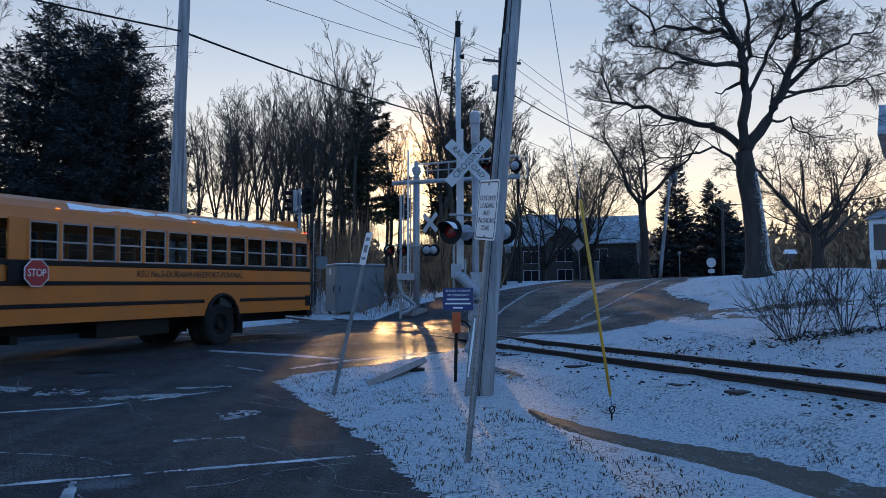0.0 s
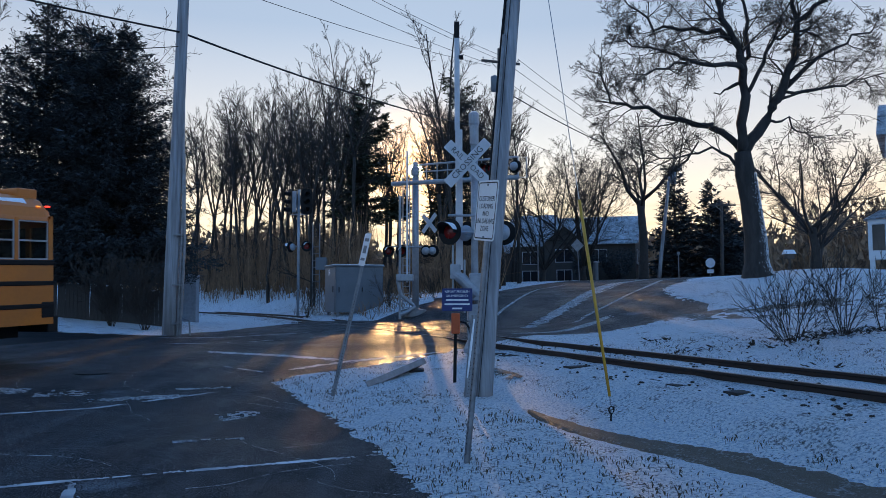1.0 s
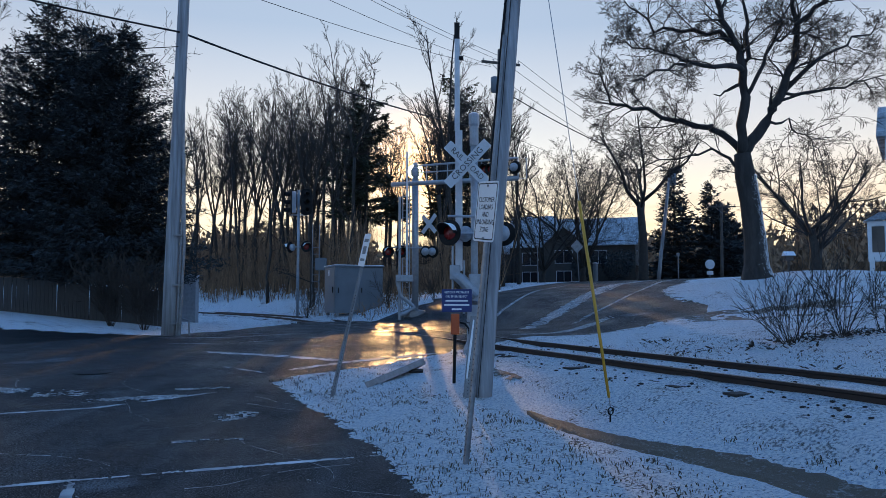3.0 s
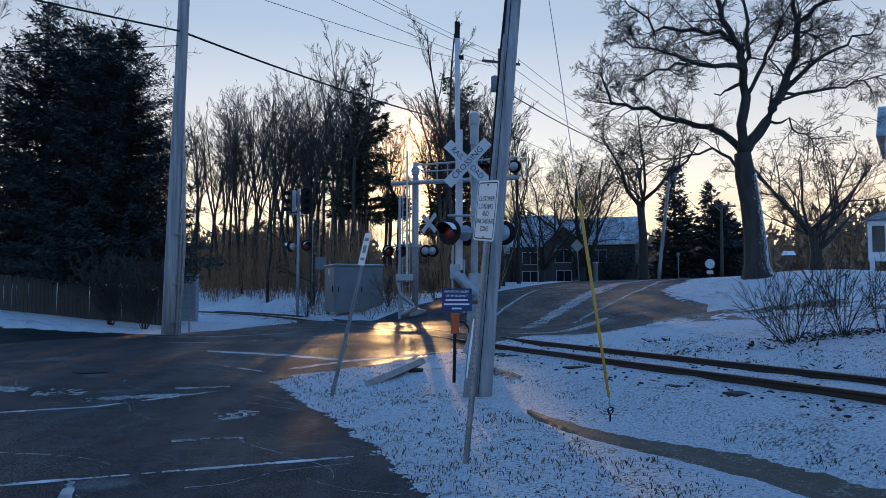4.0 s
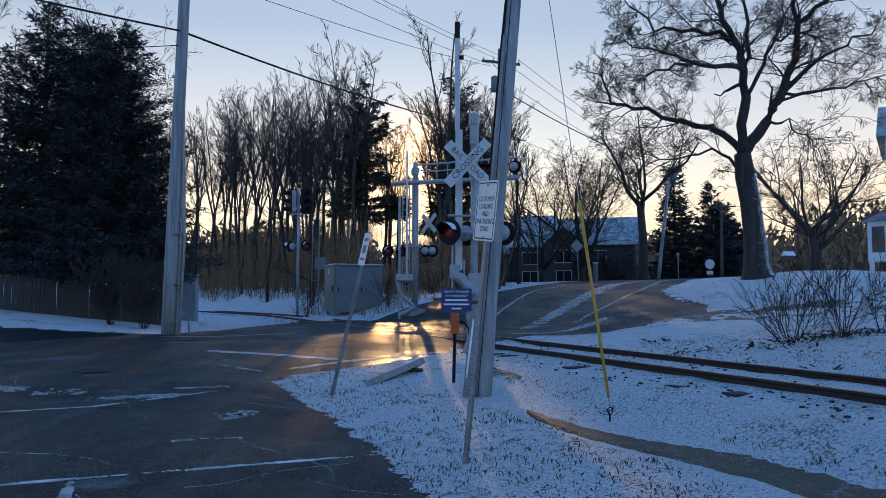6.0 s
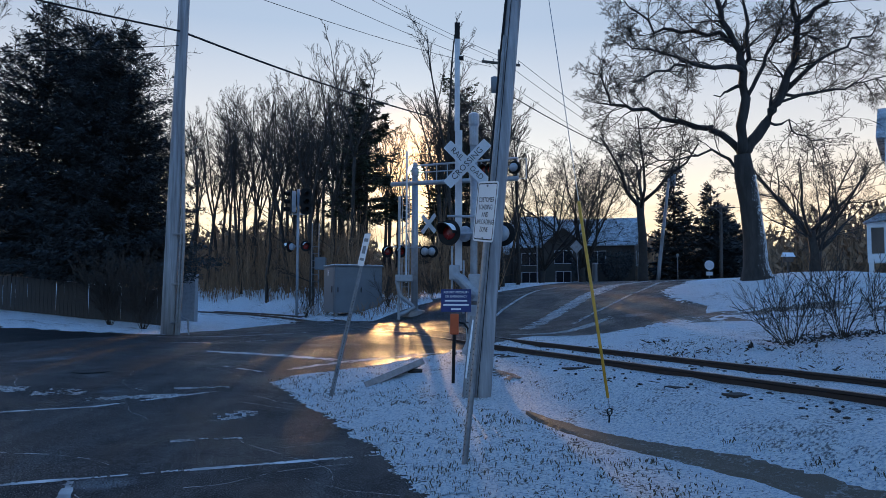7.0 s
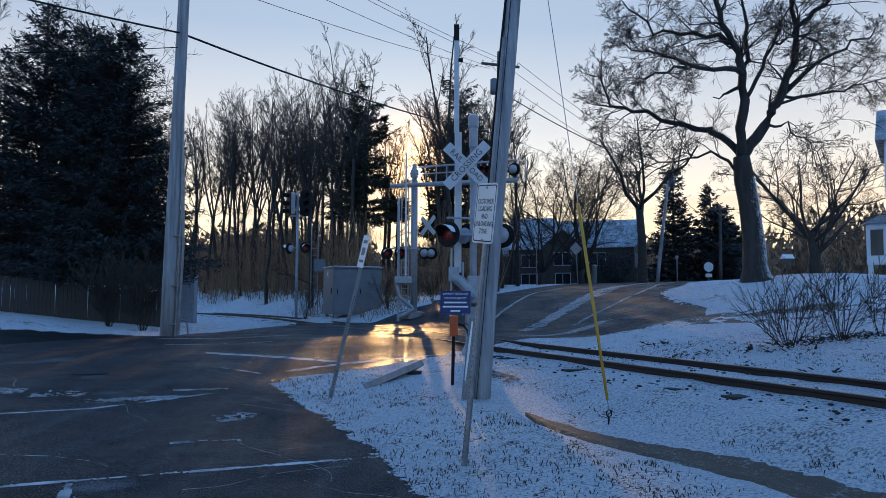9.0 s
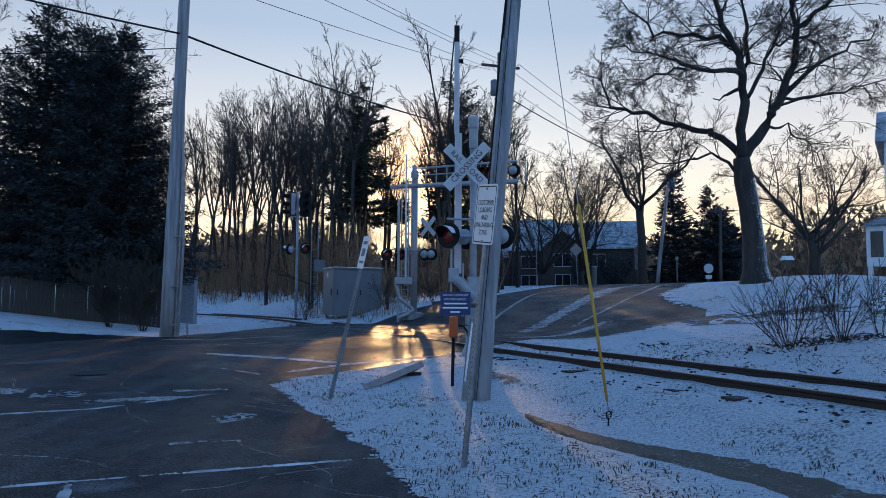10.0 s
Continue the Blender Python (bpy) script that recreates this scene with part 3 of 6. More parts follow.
    part("lettering", tx, INK, bus, "dark painted district lettering", m=Matrix.Translation((.98, 1.222, 1.745)) @ Matrix.Rotation(radians(180), 4, 'Z') @ Matrix.Rotation(radians(90), 4, 'X') @ Matrix.Diagonal((.93, 1, 1, 1)))
    # stop arm folded on the flank
    arm = part("stop_arm", Geo().box(5.0, 1.235, 1.58, 5.72, 1.27, 1.92), BLACK, bus, "black folding stop arm box")
    r = .235
    octo = [(r * math.cos(math.tau * (i + .5) / 8) / math.cos(math.pi / 8), r * math.sin(math.tau * (i + .5) / 8) / math.cos(math.pi / 8)) for i in range(8)]
    face = Matrix.Translation((5.2, 1.33, 1.74)) @ Matrix.Rotation(radians(180), 4, 'Z') @ Matrix.Rotation(radians(90), 4, 'X')
    part("stop_sign", Geo().prism([(x * 1.07, y * 1.07) for x, y in octo], .01), WHITEINK, arm, "white sign border", m=face)
    part("sign_face", Geo().prism(octo, .004, z0=.01), REDSIGN, arm, "red octagonal stop sign", m=face)
    part("sign_lettering", letters("STOP", .185, .002), WHITEINK, arm, m=face @ Matrix.Translation((0, 0, .018)) @ Matrix.Diagonal((.85, 1.1, 1, 1)))
    # lamps, bumper, mud flap, mirrors
    for y in (-1.0, 1.0):
        for z, mm in ((2.72, REDGLASS), (1.35, REDGLASS)):
            part("tail_lamp", Geo().tube([(x0 - .03, y, z), (x0, y, z)], .09, 14), mm, bus, "round red tail lamp")
    for x in (-3.5, .9, 4.6):
        part("marker_lamp", Geo().box(x - .035, 1.10, 2.985, x + .035, 1.14, 3.01), AMBER, bus, "small amber marker lamp")
    part("marker_lamp", Geo().box(x0 + .0, 1.04, 3.0, x0 + .06, 1.11, 3.025), REDLIT, bus, "small lit red marker lamp")
    for x in (.6, 3.4):
        part("side_reflector", Geo().box(x - .03, 1.214, 1.335, x + .03, 1.222, 1.36), ORANGE, bus, "small amber reflector")
    part("rear_bumper", Geo().box(x0 - .12, -1.2, .62, x0 + .1, 1.2, .92), BLACK, bus, bevel=.02)
    part("rear_corner", Geo().box(x0 - .02, 1.0, .9, x0 + .25, 1.225, 1.2), BLACK, bus, bevel=.02)
    part("front_bumper", Geo().box(BUS_LEN_F - .12, -1.15, .5, BUS_LEN_F, 1.15, .78), BLACK, bus, bevel=.02)
    for s in (1, -1):
        part("mud_flap", Geo().box(-.78, min(s * .65, s * 1.2), .28, -.75, max(s * .65, s * 1.2), .85), RUBBER, bus)
    wheels = []
    for x, dual in ((0, True), (6.65, False)):
        for s in (1, -1):
            wheels.append(make_wheel("wheel", bus, x, s * 1.02, dual))
    return bus, wheels


bus, bus_wheels = make_bus()
BUS_RZ = -114.5
BUS_DIR = Vector((math.cos(radians(BUS_RZ)), math.sin(radians(BUS_RZ)), 0))
BUS_START = Vector((-6.56, 19.36, 0))
BUS_SPEED = 8.45


def motions():
    rows, spins = [], [[] for _ in bus_wheels]
    n = 150
    for i in range(n + 1):
        t = 10 * i / n
        run = BUS_SPEED * t
        p = BUS_START + BUS_DIR * run
        ahead = p + BUS_DIR * 6.65
        za, zb = land(p.x, p.y) - .035, land(ahead.x, ahead.y) - .035
        if run > 14:
            za = zb = min(za, zb)
        rows.append((t, pose(p.x, p.y, za, 0, math.degrees(math.atan2(za - zb, 6.65)), BUS_RZ)))
        for w, s in zip(bus_wheels, spins):
            q = w.matrix_basis.translation
            s.append((t, pose(q.x, q.y, q.z, 0, math.degrees(run / .53) % 360, 0)))
    walk(bus, rows)
    for w, s in zip(bus_wheels, spins):
        walk(w, s)

# ---------- railway ----------


def make_track():
    bed = Geo()
    prof = [(-2.5, .30), (-1.9, .43), (-1.4, .478), (-1.05, .505), (-.8, .525), (-.5, .535), (.5, .535), (.8, .525), (1.4, .47), (1.9, .44), (2.5, .44)]
    ss = [-30 + i * .5 for i in range(230)]
    for s in ss:
        for d, z in prof:
            p = track_point(s, d, 0)
            zz = max(z, land(p.x, p.y) + .01) if abs(d) < 2 else land(p.x, p.y) - .05
            zz += .03 * noise.noise((s * 2.3, d * 2.3, 0))
            if 16 < s < 34 and on_road(p.x, p.y):
                zz = min(zz, land(p.x, p.y) - .03)
            bed.v.append((p.x, p.y, zz))
    k = len(prof)
    cells = [(j, i) for j in range(len(ss) - 1) for i in range(k - 1)]
    quad = [(j * k + i, j * k + i + 1, (j + 1) * k + i + 1, (j + 1) * k + i) for j, i in cells]
    bed.f += [q for q, (j, i) in zip(quad, cells) if ss[j] < 33]
    swept = Geo()
    swept.v, swept.f = bed.v[:], [q for q, (j, i) in zip(quad, cells) if ss[j] >= 33]
    tagged(new("track_bed", swept.mesh("track_bed", BARE_BED, True)), "dark gravel track bed, mostly clear of snow", "track bed", kind="structure")
    bedob = tagged(new("track_bed", bed.mesh("track_bed", SNOW_BED, True)), "gravel track bed under thin snow", "track bed", kind="structure")
    for name, off in (("rail", -.7175), ("rail", .7175)):
        r = thing(name, pose(0, 0, 0), "rusty steel rail on wooden ties, dusted with snow", "rail", "rails of the track")
        cuts = [-30 + 4 * i for i in range(17)] + [38 + 2 * i for i in range(1, 26)]
        out = [(-.07, -.172), (.07, -.172), (.07, -.155), (.015, -.14), (.012, -.045), (.036, -.03), (.036, -.002), (-.036, -.002), (-.036, -.03), (-.012, -.045), (-.015, -.14), (-.07, -.155)]
        head = [(-.03, -.003), (.03, -.003), (.03, .002), (-.03, .002)]
        for nm, o, mm in (("rail_body", out, RUST), ("rail_head", head, RAILTOP)):
            g, k = Geo(), len(o)
            for s in cuts:
                g.v += [tuple(track_point(s, off + q, RAIL_Z + h)) for q, h in o]
            g.f += [(j * k + i, j * k + (i + 1) % k, (j + 1) * k + (i + 1) % k, (j + 1) * k + i) for j in range(len(cuts) - 1) for i in range(k)]
            part(nm, g, mm, r, "worn bright running surface" if nm == "rail_head" else "")
    random.seed(8)
    tie = Geo()
    tie.box(-.115, -1.28, -.17, .115, 1.28, 0)
    me = tie.mesh("tie", TIE)
    holder = thing("railway_ties", pose(0, 0, 0), "dark creosoted wooden ties half under snow", "ties", kind="structure")
    s = -8.0
    ang = math.degrees(math.atan2(SY, SX))
    while s < 70:
        p = track_point(s, random.uniform(-.18, .18), RAIL_Z - .152 + random.uniform(-.03, .03))
        if not on_road(p.x, p.y):
            part("tie", me, TIE, holder, m=pose(p.x, p.y, p.z, 0, random.uniform(-1, 1), ang + math.degrees(math.atan(.014 * max(0, s - 38))) + random.uniform(-1.5, 1.5)))
        s += .52
    stones = Geo()
    for i in range(600):
        st = random.uniform(1, 18)
        p = track_point(st, random.choice((-1, 1)) * random.uniform(.95, 1.75) if random.random() < .75 else random.uniform(-.6, .6), 0)
        if on_road(p.x, p.y):
            continue
        k = random.uniform(.008, .028)
        zz = lerp_table([(.6, .535), (1.05, .505), (1.4, .478), (1.9, .43)], abs(across(p.x, p.y)[0]))
        stones.sphere((p.x, p.y, zz + .01), k, None, 5, 3, (random.uniform(.7, 1.6), random.uniform(.7, 1.4), .6))
    tagged(new("ballast_stones", stones.mesh("ballast_stones", TIE)), "dark ballast stones showing through the snow", "stones", kind="stuff")
    # timber and asphalt crossing panels beside the rails
    pan = thing("crossing_panels", pose(0, 0, 0), "dark rubber crossing panels set beside the rails", "crossing panel", kind="structure")
    s = 18.6
    while s < 31.5:
        for a, b in ((-1.5, -.80), (-.62, .62), (.80, 1.5)):
            g = Geo()
            c = [track_point(s, a, RAIL_Z - .012), track_point(s, b, RAIL_Z - .012), track_point(s + 1.76, b, RAIL_Z - .012), track_point(s + 1.76, a, RAIL_Z - .012)]
            low = [(p.x, p.y, p.z - .15) for p in c]
            g.add([tuple(p) for p in c] + low, [(0, 1, 2, 3), (0, 4, 5, 1), (1, 5, 6, 2), (2, 6, 7, 3), (3, 7, 4, 0)])
            part("panel", g, ASPHALT, pan)
        s += 1.8


BARE_BED = snow_material("bare_ballast", (.04, .036, .034), .66, sizes=(1.2, 6), edge=.06)
SNOW_BED = snow_material("snow_on_ballast", (.07, .065, .06), .76, sizes=(1.2, 6), edge=.06)
make_track()

# ---------- trees ----------


def grow(segs, rng, p, d, length, r, level, top, spread=.75, wob=.22, lift=.12, kids=(4, 7), ratio=(.45, .7), start=.3):
    """Adds (level, points, radii) of a limb and all its branches to segs."""
    n = 6 if level == 0 else 4 if level < 3 else 2 if level < 4 else 1
    pts, rad = [p.copy()], [r]
    tip = .35 if level < top else .3
    for i in range(n):
        k = wob * (.5 if level == 0 else 1)
        d = (d + Vector((rng.gauss(0, k), rng.gauss(0, k), rng.gauss(0, k * .7) + lift)) * (1.2 / n ** .5)).normalized()
        p = p + d * (length / n)
        pts.append(p.copy())
        rad.append(r * (1 - (1 - tip) * (i + 1) / n))
    segs.append((level, pts, rad))
    if level >= top:
        return
    m = rng.randint(*kids)
    for j in range(m):
        t = start + (1 - start) * (j + rng.random()) / m if level == 0 else .15 + .85 * (j + rng.random()) / m
        i = min(int(t * n), n - 1)
        q = pts[i].lerp(pts[i + 1], t * n - i)
        base = (pts[i + 1] - pts[i]).normalized()
        side = base.cross(Vector((rng.gauss(0, 1), rng.gauss(0, 1), rng.gauss(0, 1)))).normalized()
        a = rng.uniform(spread * .6, spread * 1.25)
        nd = (base * math.cos(a) + side * math.sin(a)).normalized()
        grow(segs, rng, q, nd, length * rng.uniform(*ratio) * (1.15 - .45 * t), max(rad[i] * rng.uniform(.4, .62), .006), level + 1, top, spread, wob, lift, kids, ratio, start)


def tree_from(segs, name, label, bark, m, split=2, group="", r_min=.006, cat="tree"):
    t = thing(name, m, label, cat, group)
    trunk, crown = Geo(), Geo()
    for level, pts, rad in segs:
        g = trunk if level < split else crown
        g.tube(pts, [max(q, r_min) for q in rad], 9 if level == 0 else 6 if level == 1 else 4 if level == 2 else 3, cap=level < 2)
    part("trunk", trunk, bark, t, smooth=True)
    part("crown", crown, TWIG, t)
    return t


def wood_tree(seed, name, label, m, height, r, group=""):
    """A forest hardwood: a bare trunk that forks once or twice into rising leaders with a rounded, twiggy crown."""
    g = random.Random(seed)
    segs = []
    h = height * g.uniform(.36, .56)
    lean = Vector((g.gauss(0, .05), g.gauss(0, .05), 1))
    pts = [Vector((0, 0, -.3))] + [lean * (h * k / 4) + Vector((g.gauss(0, .07), g.gauss(0, .07), 0)) for k in range(1, 5)]
    segs.append((0, pts, [r * 1.25, r, r * .95, r * .9, r * .85]))
    n = g.choice((2, 2, 3, 3))
    for i in range(n):
        a = math.tau * (i + g.random() * .6) / n
        e = radians(g.uniform(5, 17))
        d = Vector((math.cos(a) * math.sin(e), math.sin(a) * math.sin(e), math.cos(e)))
        grow(segs, g, pts[-1], d, (height - h) * g.uniform(.78, 1.0), r * g.uniform(.5, .66), 1, 4, .62, .16, .07, (7, 9), (.27, .42))
    for k in range(g.randint(3, 6)):
        q = pts[g.randint(1, 4)]
        a = g.uniform(0, math.tau)
        grow(segs, g, q, Vector((math.cos(a), math.sin(a), g.uniform(.2, .9))).normalized(), g.uniform(1.2, 2.8), r * .25, 2, 4, .6, .2, .08, (4, 6), (.35, .55))
    return tree_from(segs, name, label, BARK, m, group=group, r_min=.0082)


def conifer(seed, name, label, m, height, width, needles, group="", dens=1.0, base=.08, tuft=.28, full=.72, blade=.075, ragged=0.0):
    """A trunk with whorls of drooping boughs that carry needle sprays."""
    rng = random.Random(seed)
    t = thing(name, m, label, "conifer", group)
    tr, cr = Geo(), Geo()
    tr.tube([(0, 0, -.3), (.03, 0, height * .5), (0, 0, height)], [height * .018, height * .011, .02], 8)
    z = height * base
    while z < height * .99:
        f = 1 - z / height
        reach = width * .5 * (f ** full * .95 + .05) * rng.uniform(.8, 1.15)
        for k in range(max(3, int(7 * dens * (.5 + f)))):
            a = rng.uniform(0, math.tau)
            rch = reach * rng.uniform(.65 - .3 * ragged, 1.15 + .35 * ragged)
            if rng.random() < .35 * ragged:
                continue
            droop = -.25 * f + .25 * (1 - f)
            pts = []
            for i in range(5):
                u = i / 4
                pts.append(Vector((math.cos(a) * rch * u, math.sin(a) * rch * u, z + rch * (droop * u + .18 * u * u))))
            tr.tube(pts, [.035 * f + .008, .03 * f + .007, .02 * f + .006, .012, .006], 3, cap=False)
            # a finger of new growth at the tip
            out = (pts[4] - pts[3]).normalized()
            for q in range(5):
                c = pts[4] + out * tuft * .28 * q
                sd = out.cross(Vector((rng.gauss(0, .5), rng.gauss(0, .5), 1))).normalized() * tuft * .30 * (1 - q / 6)
                cr.add([c - sd + out * .04, c - out * .03, c + sd + out * .04, c + out * tuft * .4], [(0, 1, 2, 3)])
            n = max(6, int(rch * 20 * dens))
            for i in range(n):
                u = rng.uniform(.12, 1.05) ** .8
                j = min(int(u * 4), 3)
                c = pts[j].lerp(pts[j + 1], u * 4 - j) + Vector((rng.gauss(0, .13), rng.gauss(0, .13), rng.gauss(0, .09)))
                da = a + rng.gauss(0, .9)
                dr = Vector((math.cos(da), math.sin(da), rng.gauss(-.15, .35))).normalized()
                sd = dr.cross(Vector((rng.gauss(0, .6), rng.gauss(0, .6), 1))).normalized()
                L = tuft * rng.uniform(.6, 1.3)
                w = L * blade * rng.uniform(.7, 1.35)
                cr.add([c - sd * w, c + dr * L * .5 - sd * w * 1.3, c + dr * L, c + dr * L * .5 + sd * w * 1.3, c + sd * w], [(0, 1, 2, 3, 4)])
                for q in (-1, 1):
                    e = c + dr * L * .35 + sd * q * L * .38 + Vector((0, 0, rng.gauss(-.06, .06)))
                    cr.add([c + dr * L * .1, c + dr * L * .2, e], [(0, 1, 2)])
        z += height * (.026 + .022 * ragged) * rng.uniform(.7, 1.3) / dens ** .5
    part("trunk", tr, BARK, t)
    part("crown", cr, needles, t)
    return t


def on_land(x, y, rz=0, sink=0.0, lean=(0, 0)):
    return pose(x, y, land(x, y) - sink, lean[0], lean[1], rz)


def shrub(seed, name, label, m, height, stems, spread, top=2, group="", r=.014):
    rng = random.Random(seed)
    segs = []
    for i in range(stems):
        a = rng.uniform(0, math.tau)
        k = rng.uniform(.1, spread)
        grow(segs, rng, Vector((math.cos(a) * .12 * k, math.sin(a) * .12 * k, -.05)), Vector((math.cos(a) * k, math.sin(a) * k, 1)).normalized(),
             height * rng.uniform(.6, 1.05), r * rng.uniform(.6, 1.2), 1, 1 + top, .55, .14, .10, (3, 6), (.4, .65))
    t = thing(name, m, label, "shrub", group)
    g, c = Geo(), Geo()
    for level, pts, rad in segs:
        (g if level == 1 else c).tube(pts, [max(q, .004) for q in rad], 4 if level == 1 else 3, cap=False)
    part("trunk", g, TWIG, t)
    part("crown", c, TWIG, t)
    return t


def open_tree(seed, name, label, m, height, r, fork, angles, limbs, group=""):
    """A short trunk that opens into a fan of limbs."""
    g = random.Random(seed)
    segs = []
    h = height * fork
    segs.append((0, [Vector((0, 0, -.4)), Vector((0, 0, .2)), Vector((g.gauss(0, .08), g.gauss(0, .08), h * .5)), Vector((g.gauss(0, .12), g.gauss(0, .12), h))], [r * 1.5, r * 1.1, r * .9, r * .8]))
    top = segs[0][1][-1]
    for i in range(limbs):
        a = math.tau * (i + g.random() * .7) / limbs
        e = radians(g.uniform(*angles))
        st = segs[0][1][-2].lerp(top, g.uniform(.4, 1))
        grow(segs, g, st, Vector((math.cos(a) * math.sin(e), math.sin(a) * math.sin(e), math.cos(e))), (height - h) * g.uniform(.75, .95), r * g.uniform(.3, .5), 1, 5, .8, .27, .06, (4, 6), (.36, .6))
    return tree_from(segs, name, label, BARK, m, group=group, r_min=.0085)


def build_trees():
    rng = random.Random(3)
    # great oak on the mound: trunk, then the main limbs as (side, height) runs
    segs = []
    o = random.Random(21)
    segs.append((0, [Vector((0, 0, -.5)), Vector((0, 0, 0)), Vector((-.03, 0, .5)), Vector((-.06, 0, 1.5)), Vector((-.2, 0, 2.8)), Vector((-.34, .05, 3.8)), Vector((-.42, .05, 4.62))], [.80, .58, .44, .39, .36, .37, .30]))
    limbs = []
    limbs.append((((-0.36, 4.48), (-0.5, 5.62), (-0.59, 7.07), (-0.92, 8.27), (-1.6, 9.15), (-2.16, 10.18), (-2.79, 11.22)), 0.24))
    limbs.append((((-0.19, 4.48), (0.12, 5.29), (0.85, 6.61), (1.18, 7.49), (1.3, 9.15), (1.32, 11.43)), 0.27))
    limbs.append((((-0.57, 7.07), (-0.34, 8.21), (-0.23, 10.18), (-0.13, 11.43)), 0.13))
    limbs.append((((-0.44, 6.76), (0.02, 7.8), (0.47, 8.63), (0.95, 8.9), (1.88, 8.73)), 0.1))
    limbs.append((((-0.44, 4.48), (-1.02, 5.58), (-1.48, 5.93), (-2.58, 6.14), (-3.93, 6.76), (-4.8, 7.07), (-5.11, 8.21)), 0.16))
    limbs.append((((-0.65, 7.32), (-1.44, 7.55), (-2.79, 7.57), (-3.3, 7.32), (-4.55, 6.9)), 0.12))
    limbs.append((((-2.58, 7.59), (-3.3, 7.96), (-4.13, 8.21), (-4.86, 8.63)), 0.07))
    limbs.append((((-1.06, 8.48), (-1.6, 8.9), (-2.79, 9.04), (-3.72, 9.19), (-4.55, 10.18)), 0.12))
    limbs.append((((-0.69, 7.11), (-1.08, 6.93), (-1.48, 6.68)), 0.085))
    limbs.append((((1.01, 6.76), (1.88, 7.73), (3.33, 8.69), (4.83, 9.46)), 0.13))
    limbs.append((((1.09, 6.7), (2.09, 6.74), (3.33, 7.03), (4.5, 7.28)), 0.07))
    limbs.append((((1.3, 8.94), (1.78, 9.66), (2.4, 10.18), (3.13, 11.01)), 0.12))
    limbs.append((((-0.44, 4.17), (-1.02, 4.71), (-2.27, 4.71), (-3.72, 4.27)), 0.08))
    limbs.append((((0.47, 5.72), (1.16, 5.62), (1.78, 5.31), (2.13, 4.75)), 0.06))
    limbs.append((((0.53, 8.56), (0.68, 9.35), (1.16, 10.29)), 0.07))
    for k, (run, r) in enumerate(limbs):
        dep = o.uniform(-.42, .42)
        pts = [Vector((x, 0, z)) for x, z in run]
        wood = [q for level, line, _ in segs if level < 2 for q in line]
        root = min(wood, key=lambda q: (q.x - pts[0].x) ** 2 + (q.z - pts[0].z) ** 2)
        gone, pts[0] = 0.0, root
        for i in range(1, len(pts)):
            gone += ((run[i][0] - run[i - 1][0]) ** 2 + (run[i][1] - run[i - 1][1]) ** 2) ** .5
            pts[i].y = root.y + dep * gone
        fine = [pts[0]]
        for a, b in zip(pts, pts[1:]):
            for u in (.33, .67, 1):
                fine.append(a.lerp(b, u) + Vector((o.gauss(0, .07), o.gauss(0, .08), o.gauss(0, .07))))
        n = len(fine)
        rad = [.88 * r * (1 - .72 * i / (n - 1)) for i in range(n)]
        segs.append((1, fine, rad))
        if len(run) == 3 and r > .08:
            continue        # a broken stub
        for i in range(max(2, n // 3), n):
            for q in range(2 if i > n * .6 else 1):
                base = (fine[i] - fine[i - 1]).normalized()
                side = base.cross(Vector((o.gauss(0, 1), o.gauss(0, 1), o.gauss(0, 1)))).normalized()
                ang = o.uniform(.45, 1.1)
                grow(segs, o, fine[i], (base * math.cos(ang) + side * math.sin(ang)).normalized(), o.uniform(.9, 1.9) * (1.25 - .5 * i / n), max(.022, rad[i] * .42), 2, 5, .75, .30, .02, (4, 6), (.44, .68))
    tree_from(segs, "oak_tree", "large bare oak with a thick snow-flecked trunk", BARK_OAK, on_land(11.55, 28, 0), split=3, r_min=.0056)
    snow = Geo()
    for i in range(1100):
        z = .1 + 3.7 * o.random() ** 1.2
        ang = radians(o.gauss(-46, 17))
        rr = lerp_table([(0, .58), (.5, .445), (1.5, .395), (2.8, .362), (3.8, .37)], z) - .004
        c = Vector((lerp_table([(0, 0), (.5, -.03), (1.5, -.06), (2.8, -.2), (3.8, -.34)], z) + rr * math.cos(ang), rr * math.sin(ang), z))
        snow.sphere(c, o.uniform(.006, .017), None, 5, 3, (.6, .6, o.uniform(.7, 2.2)))
    oak = [q for q in scene.objects if q.name == "oak_tree"][0]
    tagged(part("trunk_snow", snow, SNOW_CAP, oak, "flecks of snow in the bark"), kind="stuff")
    open_tree(31, "maple_tree", "bare spreading tree beyond the snowy mound", on_land(22.0, 45, 40), 9.6, .30, .28, (28, 66), 6)
    open_tree(32, "maple_tree", "bare street tree with a forked crown", on_land(15.0, 57, 10), 14.0, .34, .42, (10, 48), 5)
    open_tree(33, "lawn_tree", "bare multi-stemmed tree before the brown house", on_land(13.6, 74, 10), 14.0, .30, .10, (8, 42), 10)
    open_tree(34, "lawn_tree", "bare multi-stemmed tree beside the brown house", on_land(9.4, 72, 80), 13.0, .26, .10, (8, 42), 9)
    open_tree(35, "maple_tree", "bare tree standing behind the white house", on_land(30.5, 62, 80), 10.0, .26, .25, (12, 50), 7)
    # mixed bare woods behind the track
    kinds = [wood_tree(40 + i, "woodland_tree", "tall thin bare hardwood tree at the wood's edge", pose(0, 0, 0), (17.0, 15.0, 17.4, 15.6, 16.6, 17.2, 16.2, 16.8, 15.4, 17.0)[i], .12 + .03 * (i % 3),
                       group="bare trees of the wood") for i in range(10)]
    spots = []
